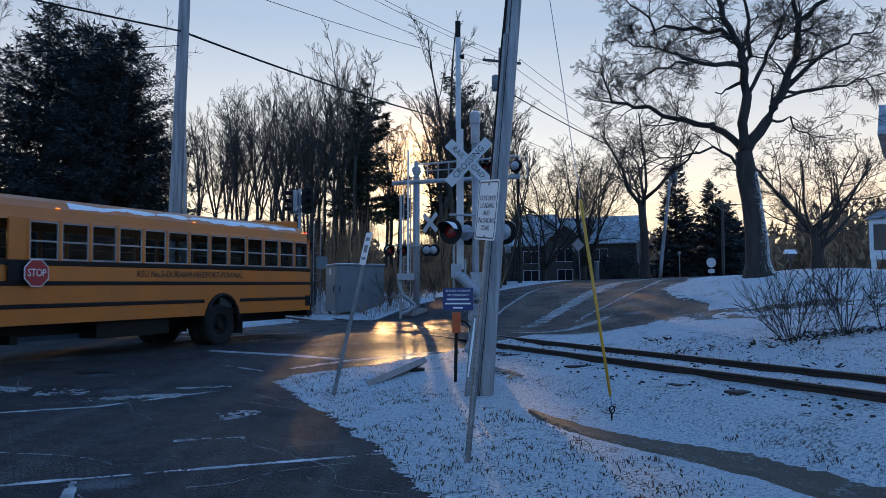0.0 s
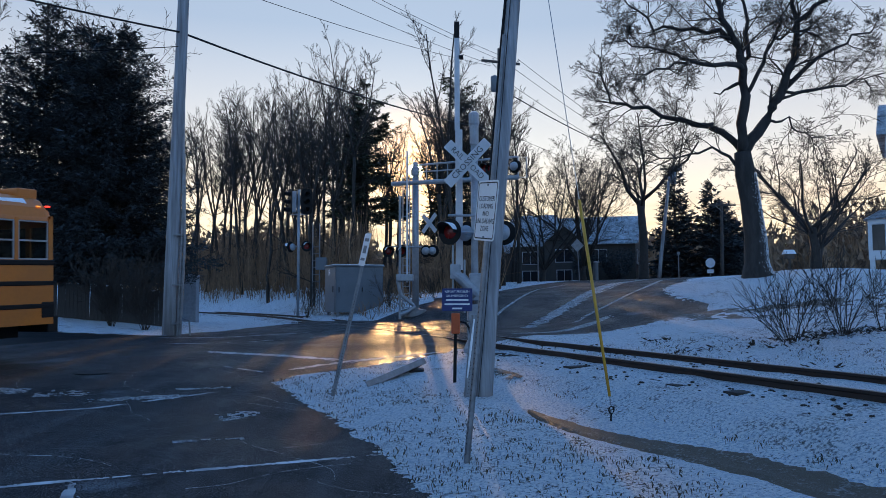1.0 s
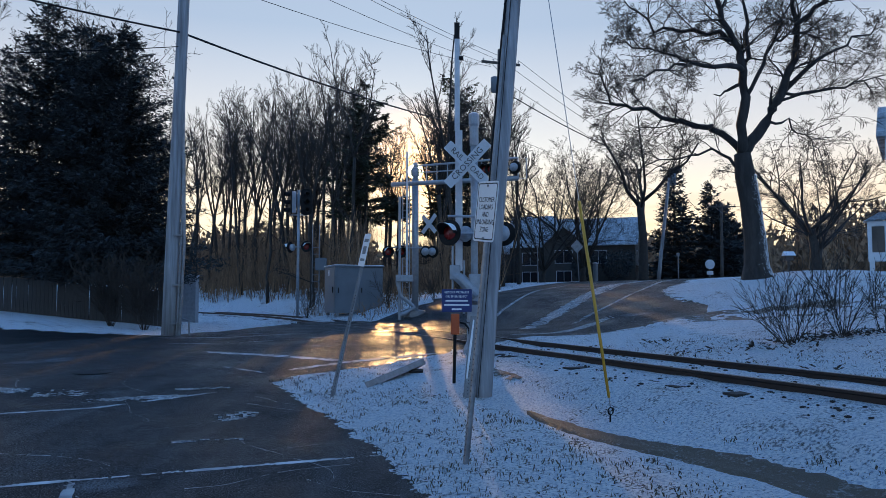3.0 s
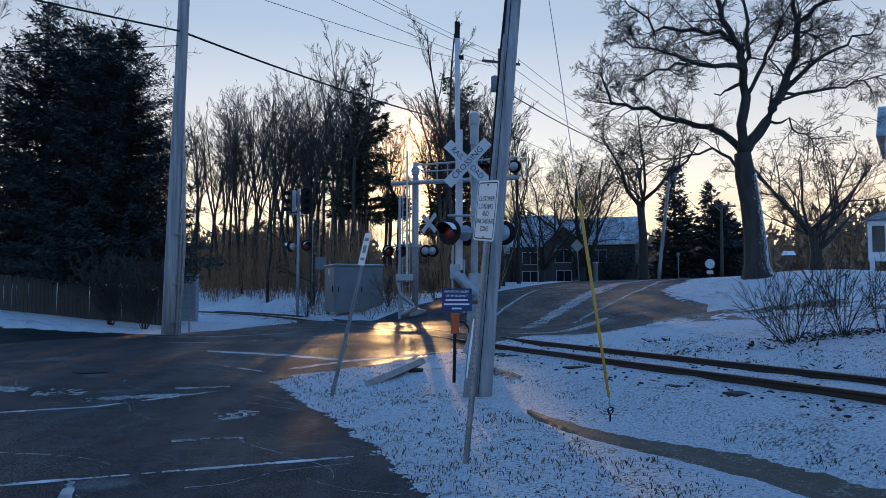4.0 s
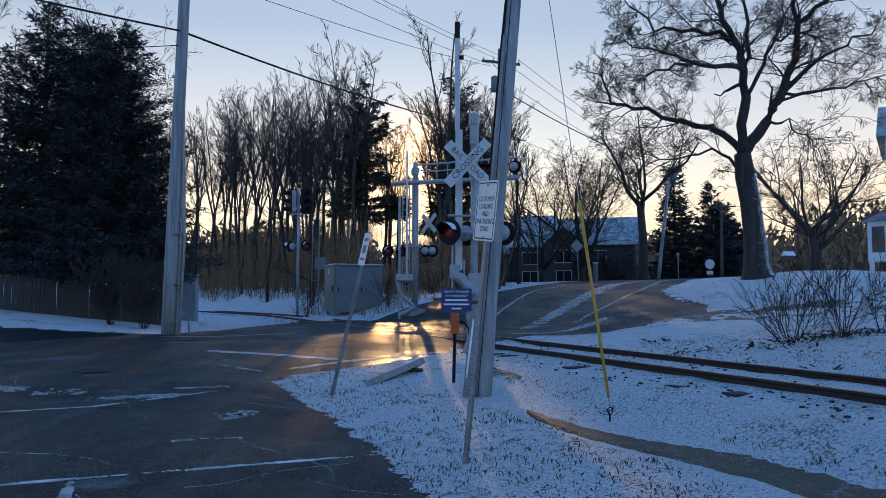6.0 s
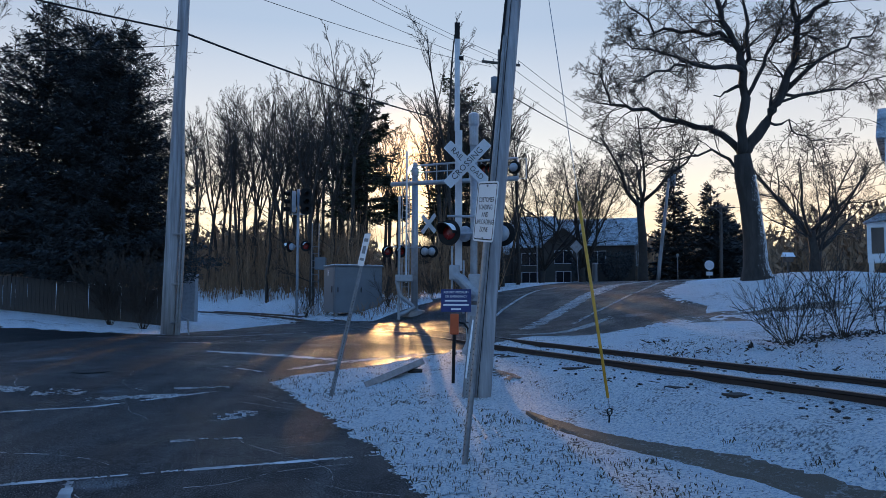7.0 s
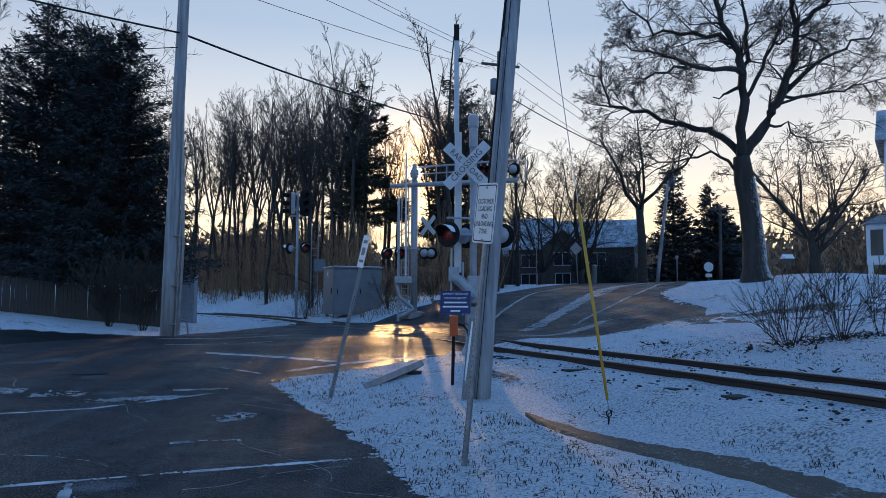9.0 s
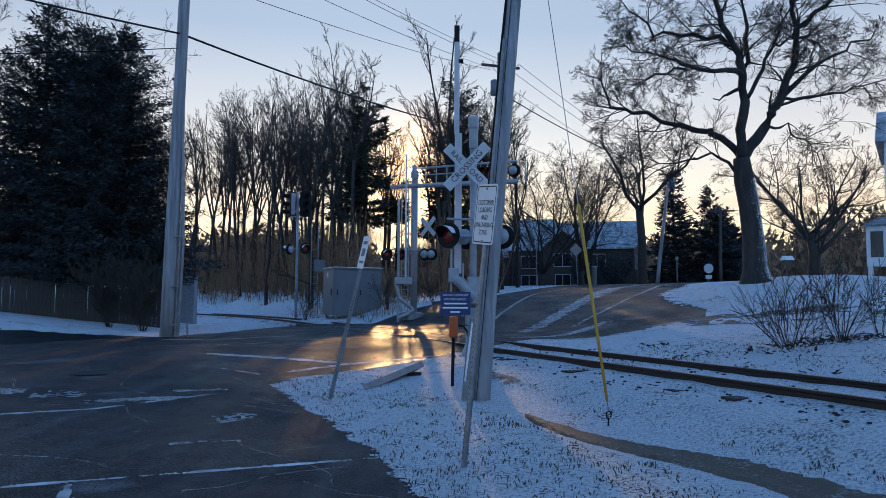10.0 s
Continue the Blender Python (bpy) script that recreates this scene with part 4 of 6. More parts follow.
    while len(spots) < 92:
        y = 50 + 36 * rng.random() ** 1.5
        u = rng.uniform(-.42, .10)
        x = u * y
        d, s = across(x, y)
        if d < 3.2 or on_road(x - 1.5, y) or on_road(x + 1.5, y) or (-.070 < u < -.006 and (y < 68 or rng.random() < .3)) or (-.10 < u < -.012 and rng.random() < .85) or any((x - a) ** 2 + (y - b) ** 2 < 1.2 for a, b in spots):
            continue
        spots.append((x, y))
    for i, (x, y) in enumerate(spots):
        m = on_land(x, y, rng.uniform(0, 360), 0, (rng.gauss(0, 2), rng.gauss(0, 2)))
        # the taller kinds stand farther off, towards the track's bend
        pick = (6, 3, 8, 1)[i % 4] if -.20 < x / y < -.03 and i >= len(kinds) else 1 if x / y >= -.03 and i >= len(kinds) else (0, 4, 9, 7, 2, 5)[i % 6] if i >= len(kinds) else i
        if i < len(kinds):
            kinds[i].matrix_basis = m
        else:
            copy_thing(kinds[pick], m)
    conifer(61, "pine_tree", "dark ragged pine standing in the bare wood", on_land(-5.5, 54, 0), 14.6, 6.0, PINEN, "pines of the wood", 1.5, .33, .34, .45, .12, .75)
    conifer(62, "pine_tree", "dark ragged pine standing in the bare wood", on_land(1.1, 56, 0), 16.6, 5.4, PINEN, "pines of the wood", 1.5, .25, .34, .45, .12, .75)
    conifer(64, "pine_tree", "dark ragged pine standing in the bare wood", on_land(-7.0, 64, 0), 14.6, 5.2, PINEN, "pines of the wood", 1.4, .40, .34, .45, .12, .9)
    # two added pines, crowns set high to keep the sun off the near snow
    conifer(67, "pine_tree", "young pine added at the wood's edge to block the low sun", on_land(-3.3, 57, 0), 7.2, 3.8, PINEN, "pines of the wood", 1.1, .76, .5, .5, .12)
    conifer(68, "pine_tree", "young pine added at the wood's edge to block the low sun", on_land(-.3, 58, 0), 6.8, 3.6, PINEN, "pines of the wood", 1.0, .6, .5, .5, .12)
    conifer(63, "spruce_tree", "dark spruce by the far roadside", on_land(25, 82, 0), 12.5, 6.6, NEEDLES, "roadside spruces", .9, .02, .5, .8, .12)
    conifer(65, "spruce_tree", "dark spruce by the far roadside", on_land(29, 82, 0), 10.5, 7.0, NEEDLES, "roadside spruces", .9, .02, .5, .8, .12)
    conifer(66, "spruce_tree", "dark spruce by the far roadside", on_land(32.5, 88, 0), 8.8, 8, NEEDLES, "roadside spruces", .9, .02, .5, .7, .12)
    # great spruces by the fence
    conifer(71, "spruce_tree", "large dense blue-black spruce with snow traces", on_land(-12.75, 29.6, 0), 11.4, 7.1, NEEDLES, "spruces by the fence", 2.2, .15, .21, .63, .085)
    conifer(72, "spruce_tree", "large dense blue-black spruce with snow traces", on_land(-14.5, 30.8, 0), 11.9, 7.0, NEEDLES, "spruces by the fence", 2.1, .15, .21, .63, .085)
    conifer(73, "spruce_tree", "large dense blue-black spruce with snow traces", on_land(-19.3, 32.5, 0), 11.2, 7.0, NEEDLES, "spruces by the fence", .9, .12, .25, .6, .11)
    open_tree(36, "birch_tree", "tall bare tree behind the spruces", on_land(-19.5, 38, 0), 16, .2, .3, (8, 35), 6)
    conifer(74, "spruce_tree", "large dense blue-black spruce with snow traces", on_land(-16.4, 31, 0), 12.8, 7.2, NEEDLES, "spruces by the fence", 1.8, .15, .22, .68, .095)
    # bare shrubs on the snowy strip
    shrub(81, "shrub", "bare leafless shrub in the snow", on_land(8.1, 15.5), 1.75, 11, .75, 2, "shrubs on the snowy strip", .012)
    shrub(82, "shrub", "bare leafless shrub in the snow", on_land(6.9, 15.2), 1.4, 18, 1.2, 2, "shrubs on the snowy strip", .008)
    shrub(83, "shrub", "bare leafless shrub in the snow", on_land(8.95, 15.6), 1.3, 5, .5, 2, "shrubs on the snowy strip", .008)
    for k, (x, y, h) in enumerate(((7.45, 15.3, 1.9), (7.62, 15.5, 1.5), (7.3, 15.7, 1.3), (9.3, 15.2, 1.6))):
        shrub(90 + k, "sapling", "single thin bare sapling in the snow", on_land(x, y), h, 1, .15, 2, "saplings on the snowy strip", .010)
    for k, (x, y, h) in enumerate(((-2.6, 37.2, 1.5), (-.4, 36.8, 1.3), (.7, 38.6, 1.6), (-6.9, 38.8, 1.7), (-1.6, 38.5, 1.8))):
        shrub(95 + k, "shrub", "small dark bare bush near the signals", on_land(x, y), h, 10, .7, 2, "bushes by the signals", .014)
    shrub(84, "shrub", "thin bare bush by the utility pole", on_land(-9.6, 24.6), 1.9, 26, .5, 3, "", .010)
    shrub(85, "shrub", "thin bare bush by the fence", on_land(-11, 25.4), 2.0, 26, .5, 3, "", .010)


build_trees()

# ---------- signs, signals and poles ----------


def facing(x, y, z, yaw=0, roll=0, back=0):
    """A board's pose: its x runs along the board, its y up, its z out of the face; yaw 0 faces -y."""
    return Matrix.Translation((x, y, z)) @ Matrix.Rotation(radians(yaw), 4, 'Z') @ Matrix.Rotation(radians(90 + back), 4, 'X') @ Matrix.Rotation(radians(roll), 4, 'Z')


def rounded(w, h, r, n=4):
    out = []
    for cx, cy, a0 in ((w / 2 - r, h / 2 - r, 0), (-w / 2 + r, h / 2 - r, 90), (-w / 2 + r, -h / 2 + r, 180), (w / 2 - r, -h / 2 + r, 270)):
        out += [(cx + r * math.cos(radians(a0 + 90 * i / n)), cy + r * math.sin(radians(a0 + 90 * i / n))) for i in range(n + 1)]
    return out


def plain_pole(name, label, foot, head, r0, r1, material, group="", cat="utility pole"):
    foot, head = Vector(foot), Vector(head)
    t = thing(name, Matrix.Translation(foot), label, cat, group)
    d = head - foot
    part("pole", Geo().tube([d * (i / 6) - Vector((0, 0, .4 if i == 0 else 0)) for i in range(7)], [r0 + (r1 - r0) * i / 6 for i in range(7)], 20), material, t, smooth=True)
    return t


def u_post(t, foot, head, yaw, w=.055, dep=.03):
    """A galvanised U-channel post with its row of holes left as dark dots."""
    foot, head = Vector(foot), Vector(head)
    d = head - foot
    z = d.normalized()
    x = Vector((math.cos(radians(yaw)), math.sin(radians(yaw)), 0))
    x = (x - z * x.dot(z)).normalized()
    y = z.cross(x)
    m = Matrix(((x.x, y.x, z.x, foot.x), (x.y, y.y, z.y, foot.y), (x.z, y.z, z.z, foot.z), (0, 0, 0, 1)))
    o = [(-w, 0), (-w * .55, 0), (-w * .4, -dep), (w * .4, -dep), (w * .55, 0), (w, 0), (w, -.006), (w * .62, -.006), (w * .47, -dep - .006), (-w * .47, -dep - .006), (-w * .62, -.006), (-w, -.006)]
    post = part("post", Geo().prism(o, d.length + .3, m, z0=-.3), GALV, t, "galvanised channel post")
    h = Geo()
    k = .12
    while k < d.length * .62:
        h.box(-.006, -dep - .0075, k, .006, -dep - .0062, k + .012, m)
        k += .05
    tagged(part("post_holes", h, BLACK, post), kind="stuff")
    return m


def lamp_head(parent, p, yaw, size=.26, lit=True):
    """A flashing-light unit: dark round background, hood, red lens and housing."""
    m = facing(p[0], p[1], p[2], yaw)
    g = Geo()
    n = 20
    ring = [(size * math.cos(math.tau * i / n), size * math.sin(math.tau * i / n)) for i in range(n)]
    g.prism(ring, .012, m)
    head = part("signal_head", g, BLACK, parent, "round black signal background")
    part("lens", Geo().sphere((0, 0, .012), size * .56, m, 16, 6, (1, 1, .22)), REDGLASS, head, "dark red signal lens", smooth=True)
    g = Geo()
    v, f = [], []
    for i in range(13):
        a = radians(-10 + 200 * i / 12)
        for r, z in ((size * .60, .01), (size * .63, size * (.55 + .75 * max(0, math.sin(a)))), (size * .66, size * (.55 + .75 * max(0, math.sin(a)))), (size * .66, .01)):
            v.append((r * math.cos(a), r * math.sin(a), z))
    for i in range(12):
        f += [(i * 4 + k, i * 4 + (k + 1) % 4, i * 4 + 4 + (k + 1) % 4, i * 4 + 4 + k) for k in range(4)]
    g.add(v, f, m)
    part("hood", g, BLACK, head)
    g = Geo()
    v, f = [], []
    for i in range(9):
        a = radians(12 + 156 * i / 8)
        deep = 1 + .07 * math.sin(math.pi * i / 8)
        for z in (.02, size * (.5 + .72 * max(0, math.sin(a)))):
            v.append((size * .672 * deep * math.cos(a), size * .672 * deep * math.sin(a), z))
    g.add(v, [(2 * i, 2 * i + 1, 2 * i + 3, 2 * i + 2) for i in range(8)], m)
    part("hood_snow", g, SNOW_CAP, head, "thin snow on the hood", smooth=True)
    part("housing", Geo().sphere((0, 0, -size * .42), size * .66, m, 14, 8, (1, 1, .62)), ALU, head, "silver lamp housing", smooth=True)


def crossbuck(parent, x, y, z, yaw, lettered=True, L=1.22, w=.225):
    for k, (roll, txt) in enumerate(((45, "CROSSING"), (-45, "RAIL   ROAD"))):
        m = facing(x, y + (.004 + .02 * k) * math.cos(radians(yaw)), z, yaw, roll)
        b = part("crossbuck_blade", Geo().prism(rounded(L, w, .02), .008, m), WHITEDIRT, parent, "white crossbuck blade")
        if lettered:
            part("blade_lettering", letters(txt, .19 if k == 0 else .17, .001), INK, b, m=m @ Matrix.Translation((0, 0, .0115)) @ Matrix.Diagonal((.95, 1, 1, 1)))


def near_signal():
    t = thing("crossing_signal", pose(0, 0, 0), "silver railroad crossing signal with upright gate arm, snow-dusted", "crossing signal")
    mx, my = .66, 16.0
    zb = land(mx, my)
    part("mast", Geo().tube([(mx, my, zb - .2), (mx, my, 5.3)], .075, 18), ALU, t, smooth=True)
    part("mast_cap", Geo().tube([(mx, my, 4.85), (mx, my, 5.25), (mx, my, 5.3), (mx, my, 5.52), (mx, my, 5.56)], [.095, .095, .115, .115, .05], 14), ALU, t)
    part("mast_base", Geo().tube([(mx, my, zb - .05), (mx, my, zb + .12), (mx, my, zb + .3), (mx, my, zb + .5)], [.24, .24, .16, .1], 16), ALU, t)
    crossbuck(t, .51, 15.70, 4.41, -14)
    part("lamp_arm", Geo().tube([(.1, 15.78, 3.32), (1.28, 15.9, 3.32)], .025, 8), ALU, t)
    part("lamp_arm", Geo().tube([(.15, 15.8, 2.97), (1.28, 15.9, 2.97)], .03, 8), ALU, t)
    lamp_head(t, (.14, 15.70, 2.97), -32, .27)
    lamp_head(t, (.52, 16.12, 2.97), 152, .26)
    lamp_head(t, (1.27, 15.96, 2.97), 160, .26)
    lamp_head(t, (.98, 15.74, 2.98), -25, .26)
    # gate: mechanism, upright arm, counterweights
    gx = .34
    part("gate_mechanism", Geo().box(mx - .12, my - .28, 1.55, mx + .2, my + .1, 2.12), ALU, t, "white gate mechanism box, snow on top", bevel=.03)
    part("gate_mechanism", Geo().box(mx - .16, my - .26, 1.12, mx + .16, my + .1, 1.48), ALU, t, bevel=.03)
    part("counterweight", Geo().tube([(gx - .13, 15.8, 2.12), (gx + .05, 15.8, 2.0), (mx + .05, 15.75, 1.66)], [.09, .12, .12], 12), ALU, t, "white counterweight tube under snow")
    part("counterweight", Geo().box(gx - .2, 15.72, 2.0, gx + .02, 15.88, 2.3), ALU, t, bevel=.02)
    a = Geo()
    a.box(gx - .075, 16.10, 2.2, gx + .075, 16.16, 5.2)
    a.box(gx - .09, 16.105, 5.2, gx + .02, 16.155, 7.2)
    part("gate_arm", a, WHITEDIRT, t, "upright white gate arm")
    part("gate_arm_tip", Geo().box(gx - .095, 16.102, 7.2, gx + .018, 16.158, 7.56), BLACK, t)
    part("gate_lamp", Geo().tube([(gx + .0, 16.13, 6.78), (gx + .1, 16.13, 6.78)], .05, 10), BLACK, t)
    for x, z0, z1 in ((.20, 1.6, 2.7), (.44, 1.3, 2.4)):
        part("support_rod", Geo().tube([(x, 15.82, z0), (x, 15.82, z1)], .022, 8), ALU, t)
    part("conduit", Geo().tube([(mx - .12, my - .12, zb), (mx - .14, my - .14, 1.1)], .03, 8), ALU, t)
    # emergency notice
    m = facing(.28, 15.52, 1.57, -10)
    b = part("notice_board", Geo().prism(rounded(.62, .46, .02), .006, m), BLUESIGN, t, "blue enamelled emergency notice with white lettering")
    for k, (txt, wid) in enumerate((("REPORT PROBLEM", .5), ("OR EMERGENCY", .44))):
        part("notice_lettering", letters(txt, .062, .0006), WHITEINK, b, m=m @ Matrix.Translation((0, .165 - .085 * k, .0075)))
    for k, wid in ((2, .46), (3, .52), (4, .2)):
        part("notice_bar", Geo().box(-wid / 2, .165 - .085 * k - .016, .0062, wid / 2, .165 - .085 * k + .016, .0075, m), WHITEINK, b)


def far_signal():
    t = thing("cantilever_signal", pose(0, 0, 0), "silver cantilever crossing signal with lamps above the road", "crossing signal")
    x, y, zb = -1.24, 34, land(-1.24, 34)
    part("mast", Geo().tube([(x, y, zb - .3), (x, y, 7.3)], .15, 18), ALU, t, smooth=True)
    part("mast_cap", Geo().tube([(x, y, 7.1), (x, y, 7.45), (x, y, 7.5), (x, y, 7.72)], [.2, .2, .14, .1], 14), ALU, t)
    part("mast_base", Geo().tube([(x, y, zb - .1), (x, y, zb + .18), (x, y, zb + .25)], [.5, .5, .2], 14), GALV, t)
    a, b = Vector((-2.3, 34.2, 6.76)), Vector((3.0, 30.2, 6.42))
    up = Vector((0, 0, .82))
    part("lower_boom", Geo().tube([a, b], .10, 12), ALU, t, smooth=True)
    c = Vector((x, y, 6.75))
    part("upper_boom", Geo().tube([c + up, b + up], .045, 10), ALU, t)
    part("upper_boom", Geo().tube([c + up * .62, b + up * .6], .03, 8), ALU, t)
    for k in range(9):
        p = c.lerp(b, .12 + .11 * k)
        part("boom_strut", Geo().tube([p, p + up], .022, 6), ALU, t)
    part("walkway_end", Geo().tube([b, b + up, b + up + Vector((.35, .1, 0)), b + Vector((.35, .1, 0)), b], .03, 6), ALU, t)
    for u, yaw in ((.97, 150), (.76, -20), (.70, -20)):
        p = c.lerp(b, u) + Vector((0, -.1, .42))
        lamp_head(t, p, yaw, .27)
    part("lamp_arm", Geo().tube([(-2.5, 33.7, 3.9), (-.4, 33.7, 3.85)], .03, 8), ALU, t)
    for px, yaw in ((-2.42, 20), (-1.84, 20), (-.45, 165), (-.75, 165)):
        lamp_head(t, (px, 33.55, 3.68), yaw, .27)
    # stubby crossbuck seen from behind
    crossbuck(t, -.62, 33.9, 4.95, -40, False, 1.1, .2)
    # ladder behind the mast
    for dx in (-.55, -.25):
        part("ladder_rail", Geo().tube([(x + dx, y - .2, zb), (x + dx, y - .2, 7.0)], .025, 6), ALU, t)
    k = zb + .3
    while k < 6.8:
        part("ladder_rung", Geo().tube([(x - .55, y - .2, k), (x - .25, y - .2, k)], .014, 5), ALU, t)
        k += .31
    # second gate beside it
    g = thing("crossing_gate", pose(0, 0, 0), "silver gate post with raised slender arm and counterweight", "crossing gate")
    part("post", Geo().tube([(-1.9, 33.4, zb - .2), (-1.9, 33.4, 6.1)], .06, 10), ALU, g)
    part("gate_arm", Geo().box(-1.62, 33.3, 2.3, -1.54, 33.36, 8.1), WHITEDIRT, g, "raised white gate arm")
    part("mechanism", Geo().box(-2.05, 33.1, 2.35, -1.3, 33.5, 2.65), ALU, g, bevel=.03)
    part("counterweight", Geo().tube([(-2.0, 33.3, 2.4), (-1.85, 33.3, 1.75), (-1.3, 33.4, 1.3)], .08, 10), ALU, g)
    part("gate_foot", Geo().tube([(-1.9, 33.4, zb), (-1.6, 33.5, zb + .1), (-1.24, 33.7, zb + .35)], .09, 8), ALU, g)


def block_signal():
    t = thing("railway_signal", pose(0, 0, 0), "slender railway signal post with black lamp heads", "railway signal")
    x, y = -8.75, 46
    zb = land(x, y)
    part("post", Geo().tube([(x, y, zb - .2), (x, y, 8.2)], .085, 12), ALU, t, smooth=True)
    part("foot", Geo().box(x - .7, y - .3, zb - .1, x + .6, y + .3, zb + .14), GALV, t)
    for dx, yaw in ((-.48, -60), (.48, 25)):
        m = facing(x + dx, y - .15, 7.45, yaw)
        h = part("signal_head", Geo().prism(rounded(.66, 1.6, .26), .05, m), BLACK, t, "tall black lamp backboard")
        part("housing", Geo().prism(rounded(.36, 1.3, .05), .3, m, z0=-.31), ALU, h)
        for k in (-.48, 0, .48):
            part("hood", Geo().tube([m @ Vector((0, k, .05)), m @ Vector((0, k, .35))], [.14, .13], 12, cap=False), BLACK, h)
    lamp_head(t, (x + .52, y - .2, 4.75), 30, .33)
    lamp_head(t, (x - .42, y - .2, 4.7), -120, .33)
    part("cross_bracket", Geo().tube([(x - .5, y, 4.75), (x + .5, y, 4.75)], .04, 8), ALU, t)
    part("cross_bracket", Geo().tube([(x - .5, y, 6.7), (x + .5, y, 6.7)], .05, 8), ALU, t)
    # ladder post and small relay box behind
    r = thing("relay_post", pose(0, 0, 0), "dark steel relay post with ladder and small box", "relay post")
    x = -7.85
    zb = land(x, 46.5)
    for dx in (-.12, .3):
        part("ladder_rail", Geo().tube([(x + dx, 46.5, zb), (x + dx, 46.5, 6.2)], .035, 6), GALV, r)
    for k in range(10):
        part("ladder_rung", Geo().tube([(x - .12, 46.5, zb + .4 + k * .42), (x + .3, 46.5, zb + .4 + k * .42)], .02, 5), GALV, r)
    part("relay_box", Geo().box(x + .1, 46.2, 3.35, x + .75, 46.7, 4.1), GREYPAINT, r, bevel=.03)


def relay_cabinet():
    w, d, h = 2.45, 1.95, 2.45
    zb = land(-4.8, 38)
    t = thing("relay_cabinet", pose(-5.25, 37.2, zb, 0, 0, 24), "large grey steel signal cabinet on short legs", "signal cabinet")
    part("body", Geo().box(0, 0, .12, w, d, h - .08), GREYPAINT, t, bevel=.015)
    part("roof", Geo().box(-.06, -.06, h - .08, w + .06, d + .06, h), GREYPAINT, t, bevel=.02)
    part("roof_snow", Geo().box(-.03, -.03, h, w + .03, d + .03, h + .03), SNOW_CAP, t, bevel=.02)
    for a, b in ((.06, w / 2 - .015), (w / 2 + .015, w - .06)):
        dr = part("door", Geo().box(a, -.025, .2, b, -.001, h - .16), GREYPAINT, t, bevel=.008)
        part("handle", Geo().box(a + .08, -.06, 1.1, a + .12, -.025, 1.35), BLACK, dr)
    dr = part("door", Geo().box(-.025, .1, .2, -.001, d - .1, h - .16), GREYPAINT, t, bevel=.008)
    part("handle", Geo().box(-.06, .3, 1.1, -.025, .36, 1.4), BLACK, dr)
    m = facing(0, 0, 0)
    q = Geo()
    for o in ((.95, h - .5, 1.0, h - .2), (1.12, h - .5, 1.17, h - .2), (1.0, h - .37, 1.12, h - .32)):
        q.box(-.032, o[0], o[1], -.026, o[2], o[3])
    part("stencil_mark", q, WHITEINK, t, "white stencilled letter H")
    for x in (.1, w - .2):
        for y in (.1, d - .2):
            part("leg", Geo().box(x, y, -.6, x + .1, y + .1, .12), GALV, t)
    zb = land(-11.95, 36)
    c = thing("roadside_cabinet", pose(-12.25, 35.8, zb), "slim silver-grey roadside cabinet", "cabinet")
    part("body", Geo().box(0, 0, -.3, .66, .5, 2.7 - zb), ALU, c, bevel=.02)
    part("lid", Geo().box(-.02, -.02, 2.7 - zb, .68, .52, 2.75 - zb), ALU, c, bevel=.01)


